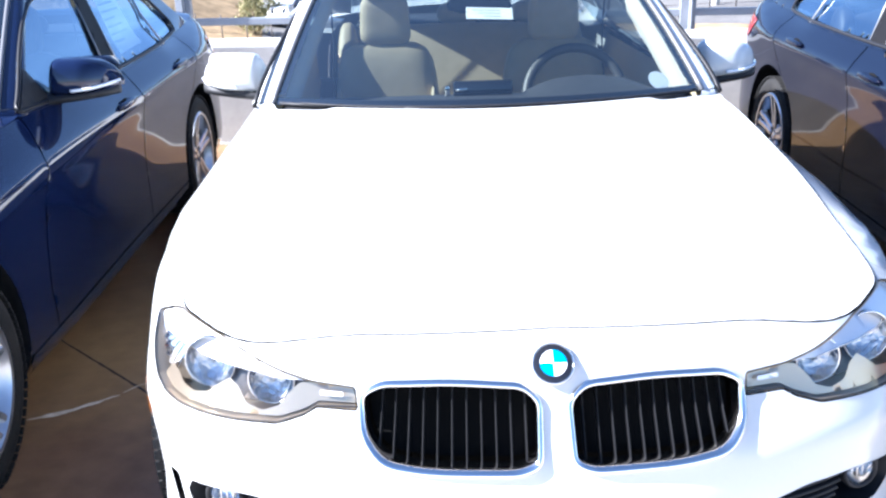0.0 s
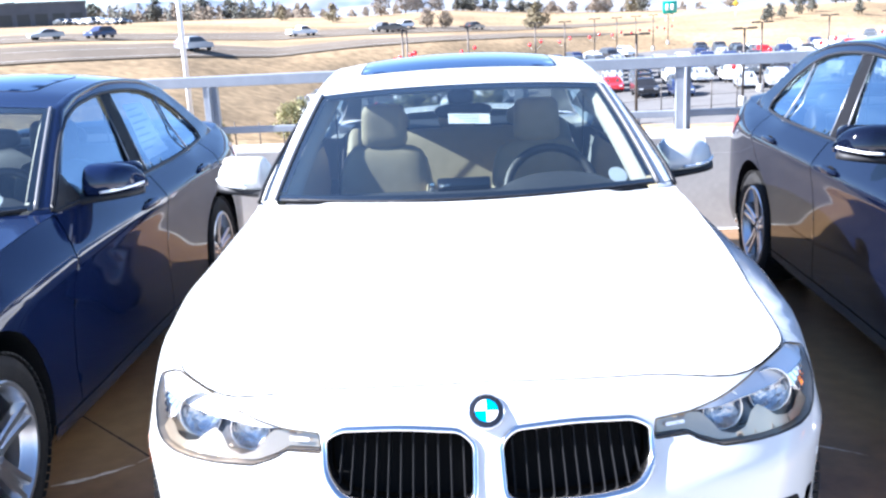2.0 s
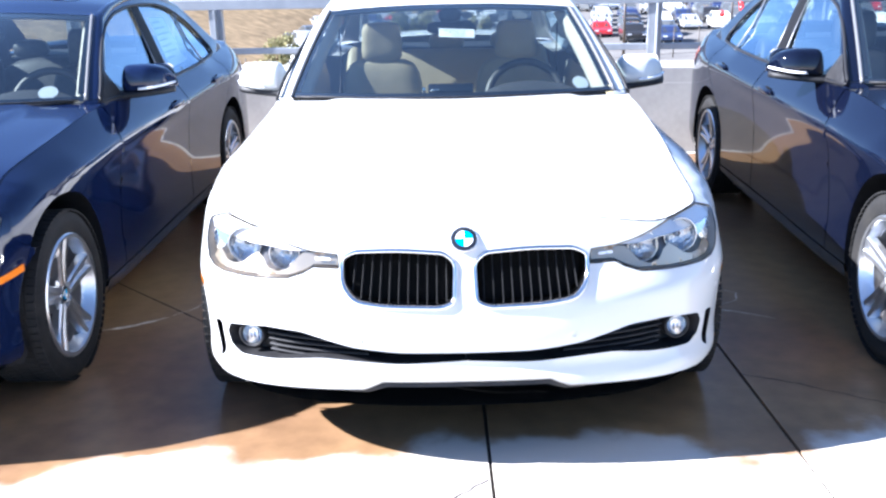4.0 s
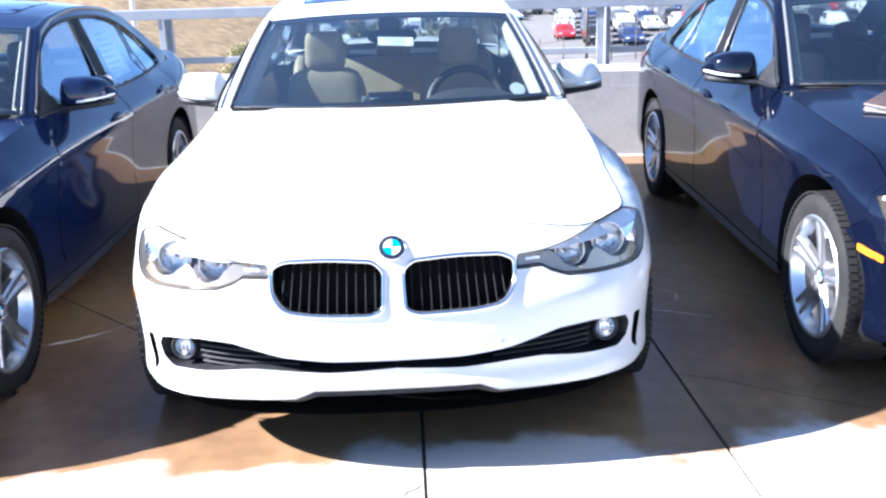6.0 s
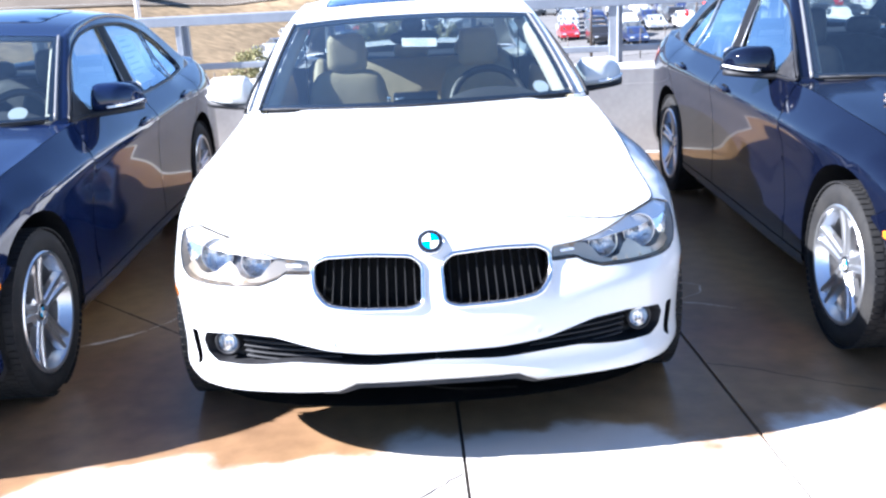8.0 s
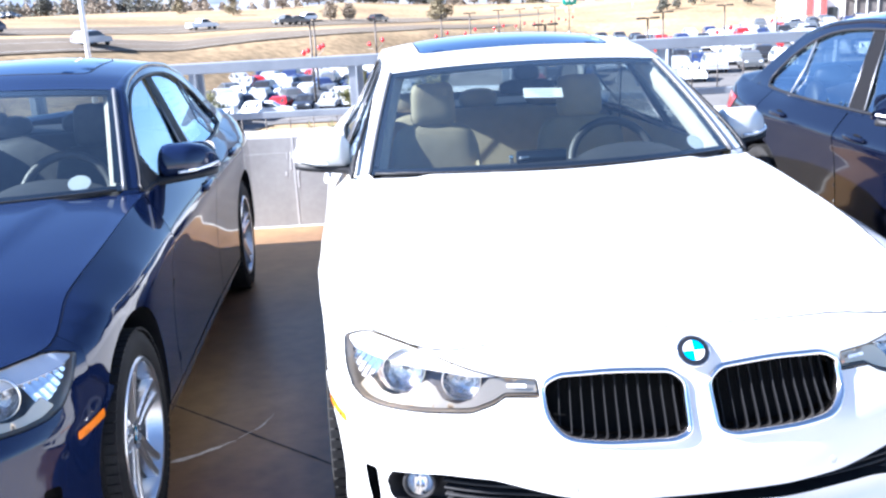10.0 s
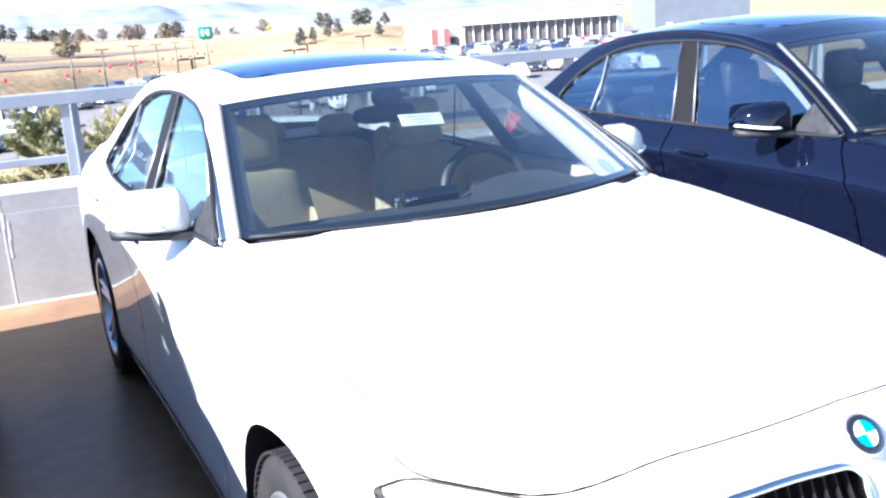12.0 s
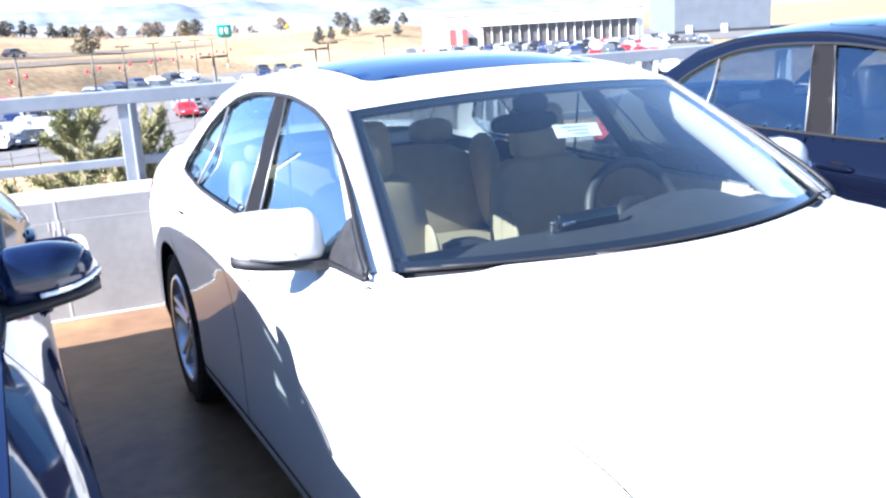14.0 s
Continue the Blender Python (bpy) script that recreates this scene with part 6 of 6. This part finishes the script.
# kind, bearing, distance, height
GROVE = [(3, -6.6, 232, 5.2), (2, -3.7, 262, 6.5), (2, -4.6, 262, 3.2), (2, -2.2, 296, 7.5), (2, -1.5, 300, 7), (2, -.4, 300, 6.5), (0, .9, 298, 5), (1, 1.3, 300, 6), (1, 1.8, 299, 6.2), (0, 2.7, 300, 6.2), (0, 3.1, 298, 5.2), (0, 4.1, 300, 5.6),
         (1, 4.8, 302, 5.0), (1, 5.2, 300, 4.6), (3, 5.75, 222, 7.2), (3, 5.3, 226, 4.5), (2, 6.6, 300, 5), (2, 7.8, 300, 5), (2, 9.2, 298, 6.2), (2, 9.8, 300, 6.4), (3, 11.3, 300, 6.5), (1, 11.9, 299, 6.8), (2, 16.9, 330, 6.5),
         (0, 20.3, 312, 6.8), (0, 20.7, 310, 6.5), (1, 22.5, 313, 7.2), (1, 23.0, 313, 7.6), (0, 24.2, 314, 5.4), (0, 19.0, 246, 4.6), (0, 19.7, 250, 4.2), (0, 20.6, 262, 4.6), (0, 21.3, 270, 5.0), (0, 23.7, 262, 4.6), (0, 18.8, 240, 3.6),
         (2, -.9, 206, 5.0), (2, .2, 207, 4.4), (3, -9.6, 250, 4.6), (1, -12.6, 292, 8), (1, -14.2, 292, 8.6), (0, -16.8, 290, 9), (1, -20.3, 285, 8), (0, -24.5, 282, 9), (1, -26.5, 280, 9)]
for k, (kind, a, r, h) in enumerate(GROVE):
    x, y = spot(a, r)
    m = Matrix.Translation((x, y, ground_z(x, y) - .15)) @ Matrix.Rotation(pick.uniform(0, 6), 4, "Z")
    src = far_trees[kind]
    src.scale = (h / 8.0, h / 8.0, (.72 if r > 280 else .85) * h / 8.0)
    copy_thing(src, m)
for kind, a in enumerate((-28, -30, -33, -31.5)):
    x, y = spot(a, 285)
    far_trees[kind].matrix_basis = Matrix.Translation((x, y, ground_z(x, y) - .15))


def woodland(name, count, b0, b1, h0, h1, mat, label, seed):
    """Many small distant trees along the crest, each a loose upright crown of small leaves."""
    r = random.Random(seed)
    tri = []
    for k in range(count):
        x, y = spot(r.uniform(b0, b1), r.uniform(284, 335))
        h, w, z = r.uniform(h0, h1), r.uniform(1.2, 2.6), ground_z(x, y)
        tri.append([Vector((x - .2, y, z)), Vector((x + .2, y, z)), Vector((x, y, z + h * .9))])
        for j in range(60):
            a, u = r.uniform(0, 6.28), r.uniform(.08, 1)
            rad = w * math.sqrt(r.random()) * min(1, 1.5 * (1.05 - u))
            p = Vector((x + rad * math.cos(a), y + rad * math.sin(a), z + h * u))
            s = r.uniform(.2, .5)
            tri.append([p + Vector((-s, 0, -s * .7)), p + Vector((s, r.uniform(-.4, .4), -s * .5)), p + Vector((r.uniform(-.5, .5), 0, s))])
    tagged(part(name, ([q for t in tri for q in t], [(3 * i, 3 * i + 1, 3 * i + 2) for i in range(len(tri))]), mat, None, "", False), label, "woods", "", "stuff")


woodland("far_bare_wood", 170, -45, -8, 2.6, 5, BARE_TWIGS, "distant bare brown woods on the hill", 21)
woodland("far_evergreen_wood", 190, -45, -9.5, 3.2, 6.2, FAR_PINE, "distant dark evergreen woods on the hill", 22)
woodland("far_scrub", 26, -8, 16, 1.5, 3.2, BARE_TWIGS, "distant low brown scrub on the hill", 23)


# ---------------------------------------------------------------- buildings
def showroom():
    b = thing("showroom_building", "long white car showroom with dark glazing between columns", "building")
    part("wall", box(30, 8, 4.9, 66, 16, 9.8, .1), STUCCO, b, "", False)
    part("parapet", box(30, 7.9, 10.0, 66.6, 16.6, .5, .05), STUCCO, b, "", False)
    part("glazing", box(36, -.02, 3.3, 50, .12, 5.9), BRONZE_PANE, b, "", False)
    for k in range(18):
        part("column", box(11.6 + k * 2.9, -.35, 3.0, .22, .22, 6.0, .03), STUCCO, b, "", False)
    part("canopy", box(36, -.5, 6.5, 51, 1.4, .5, .05), STUCCO, b, "", False)
    part("entrance", box(2.4, -.4, 3.6, 1.8, .9, 4.6, .05), RED_PANEL, b, "red entrance panel", False)
    part("entrance", box(6.2, -.4, 3.6, 1.2, .9, 4.6, .05), RED_PANEL, b, "red entrance panel", False)
    part("entrance_wall", box(4.2, -.3, 3.6, 2.0, .7, 5.0, .05), STUCCO, b, "", False)
    part("door", box(8.6, -.1, 1.6, 2.6, .3, 3.2), DARK_PANE, b, "", False)
    b.matrix_basis = Matrix.Translation((101.5, 203, -6.0)) @ Matrix.Rotation(radians(-14), 4, "Z") @ Matrix.Scale(.82, 4)
    o = thing("office_building", "long low office building with dark blue glass beyond the highway", "building")
    part("wall", box(0, 7, 4.4, 62, 14, 8.8, .1), material("slate_panel", (0.06, 0.07, 0.09), 0.5, 0, (0.045, 0.052, 0.07), 0.3, 3), o, "", False)
    part("roof_edge", box(0, 7, 9.0, 63, 15, .5), STUCCO, o, "", False)
    for z in (2.2, 6.0):
        for k in range(10):
            part("window", box(-27.9 + 6.2 * k, -.03, z, 5.2, .1, 2.0), DARK_PANE, o, "", False)
    part("tower", box(27, 7, 6.6, 7, 9, 13.2, .1), bpy.data.materials["slate_panel"], o, "", False)
    x, y = spot(-10.0, 430)
    o.matrix_basis = Matrix.Translation((x, y, 3.0)) @ Matrix.Rotation(radians(8), 4, "Z") @ Matrix.Scale(.50, 4)
    h = thing("far_hall", "low dark hall with a flat roof beyond the highway", "building")
    part("wall", box(0, 6, 3.0, 26, 12, 6.0, .1), bpy.data.materials["slate_panel"], h, "", False)
    part("roof_edge", box(0, 6, 6.1, 26.6, 12.6, .4), GREY_PANEL, h, "", False)
    for k in range(6):
        part("door", box(-10.5 + 4.2 * k, -.03, 1.7, 3.0, .1, 3.2), DARK_PANE, h, "", False)
    x, y = spot(-23.4, 262)
    h.matrix_basis = Matrix.Translation((x, y, ground_z(x, y) - .2)) @ Matrix.Rotation(radians(20), 4, "Z")
    g = thing("grey_building", "dark grey flat-roofed commercial building", "building")
    part("wall", box(13, 12, 7, 26, 24, 14, .1), GREY_PANEL, g, "", False)
    part("roof_edge", box(13, 12, 14.1, 26.6, 24.6, .5), GREY_PANEL, g, "", False)
    part("base_band", box(13, -.05, 2.0, 25.8, .2, 2.6), DARK_PANE, g, "", False)
    for k in range(2):
        part("door", box(4.0 + 9.5 * k, -.2, 2.4, 1.6, .2, 4.4), STUCCO, g, "", False)
    g.matrix_basis = Matrix.Translation((166.5, 196, -8.6)) @ Matrix.Rotation(radians(-24), 4, "Z")


showroom()


def ridge(name, y, height, seed, mat, base=-30):
    xs = np.linspace(-2600, 3200, 260)
    v = []
    for x in xs:
        crest = .80 + .30 * noise.fractal(Vector((x * .0026, seed, 0)), 1.0, 2.0, 6)
        for j in range(9):
            u = j / 8
            fold = 1 + .05 * (1 - u) * noise.fractal(Vector((x * .006, seed + u * 2.5, 4)), 1.0, 2.0, 4)
            v.append((x, y - 900 * (1 - u), base + (height * crest - base) * (u**1.3) * fold))
    return tagged(part(name, (v, grid_faces(len(xs), 9)), mat), kind="structure")


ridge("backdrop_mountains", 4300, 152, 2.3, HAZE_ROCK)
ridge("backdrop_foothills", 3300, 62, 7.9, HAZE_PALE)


# ---------------------------------------------------------------- a case left on the black car's hood
case = thing("document_case", "dark brown document case lying on the black car's hood", "case")
LEATHER = material("brown_case", (0.055, 0.036, 0.03), 0.45, 0, (0.042, 0.028, 0.023), 14, fine=0.1)
part("lower_half", box(0, 0, .014, .34, .26, .026, .006), LEATHER, case)
part("upper_half", turned(pair_of(box(0, 0, .018, .34, .26, .014, .006)), Matrix.Translation((0, 0, .018)) @ Matrix.Rotation(radians(4), 4, "X")), LEATHER, case)
part("papers", box(0, -.004, .030, .32, .25, .006), PAPER, case)
case.matrix_basis = Matrix.Translation((2.095, 1.105, .920)) @ Matrix.Rotation(radians(-6), 4, "Y") @ Matrix.Rotation(radians(7), 4, "X") @ Matrix.Rotation(radians(38), 4, "Z")
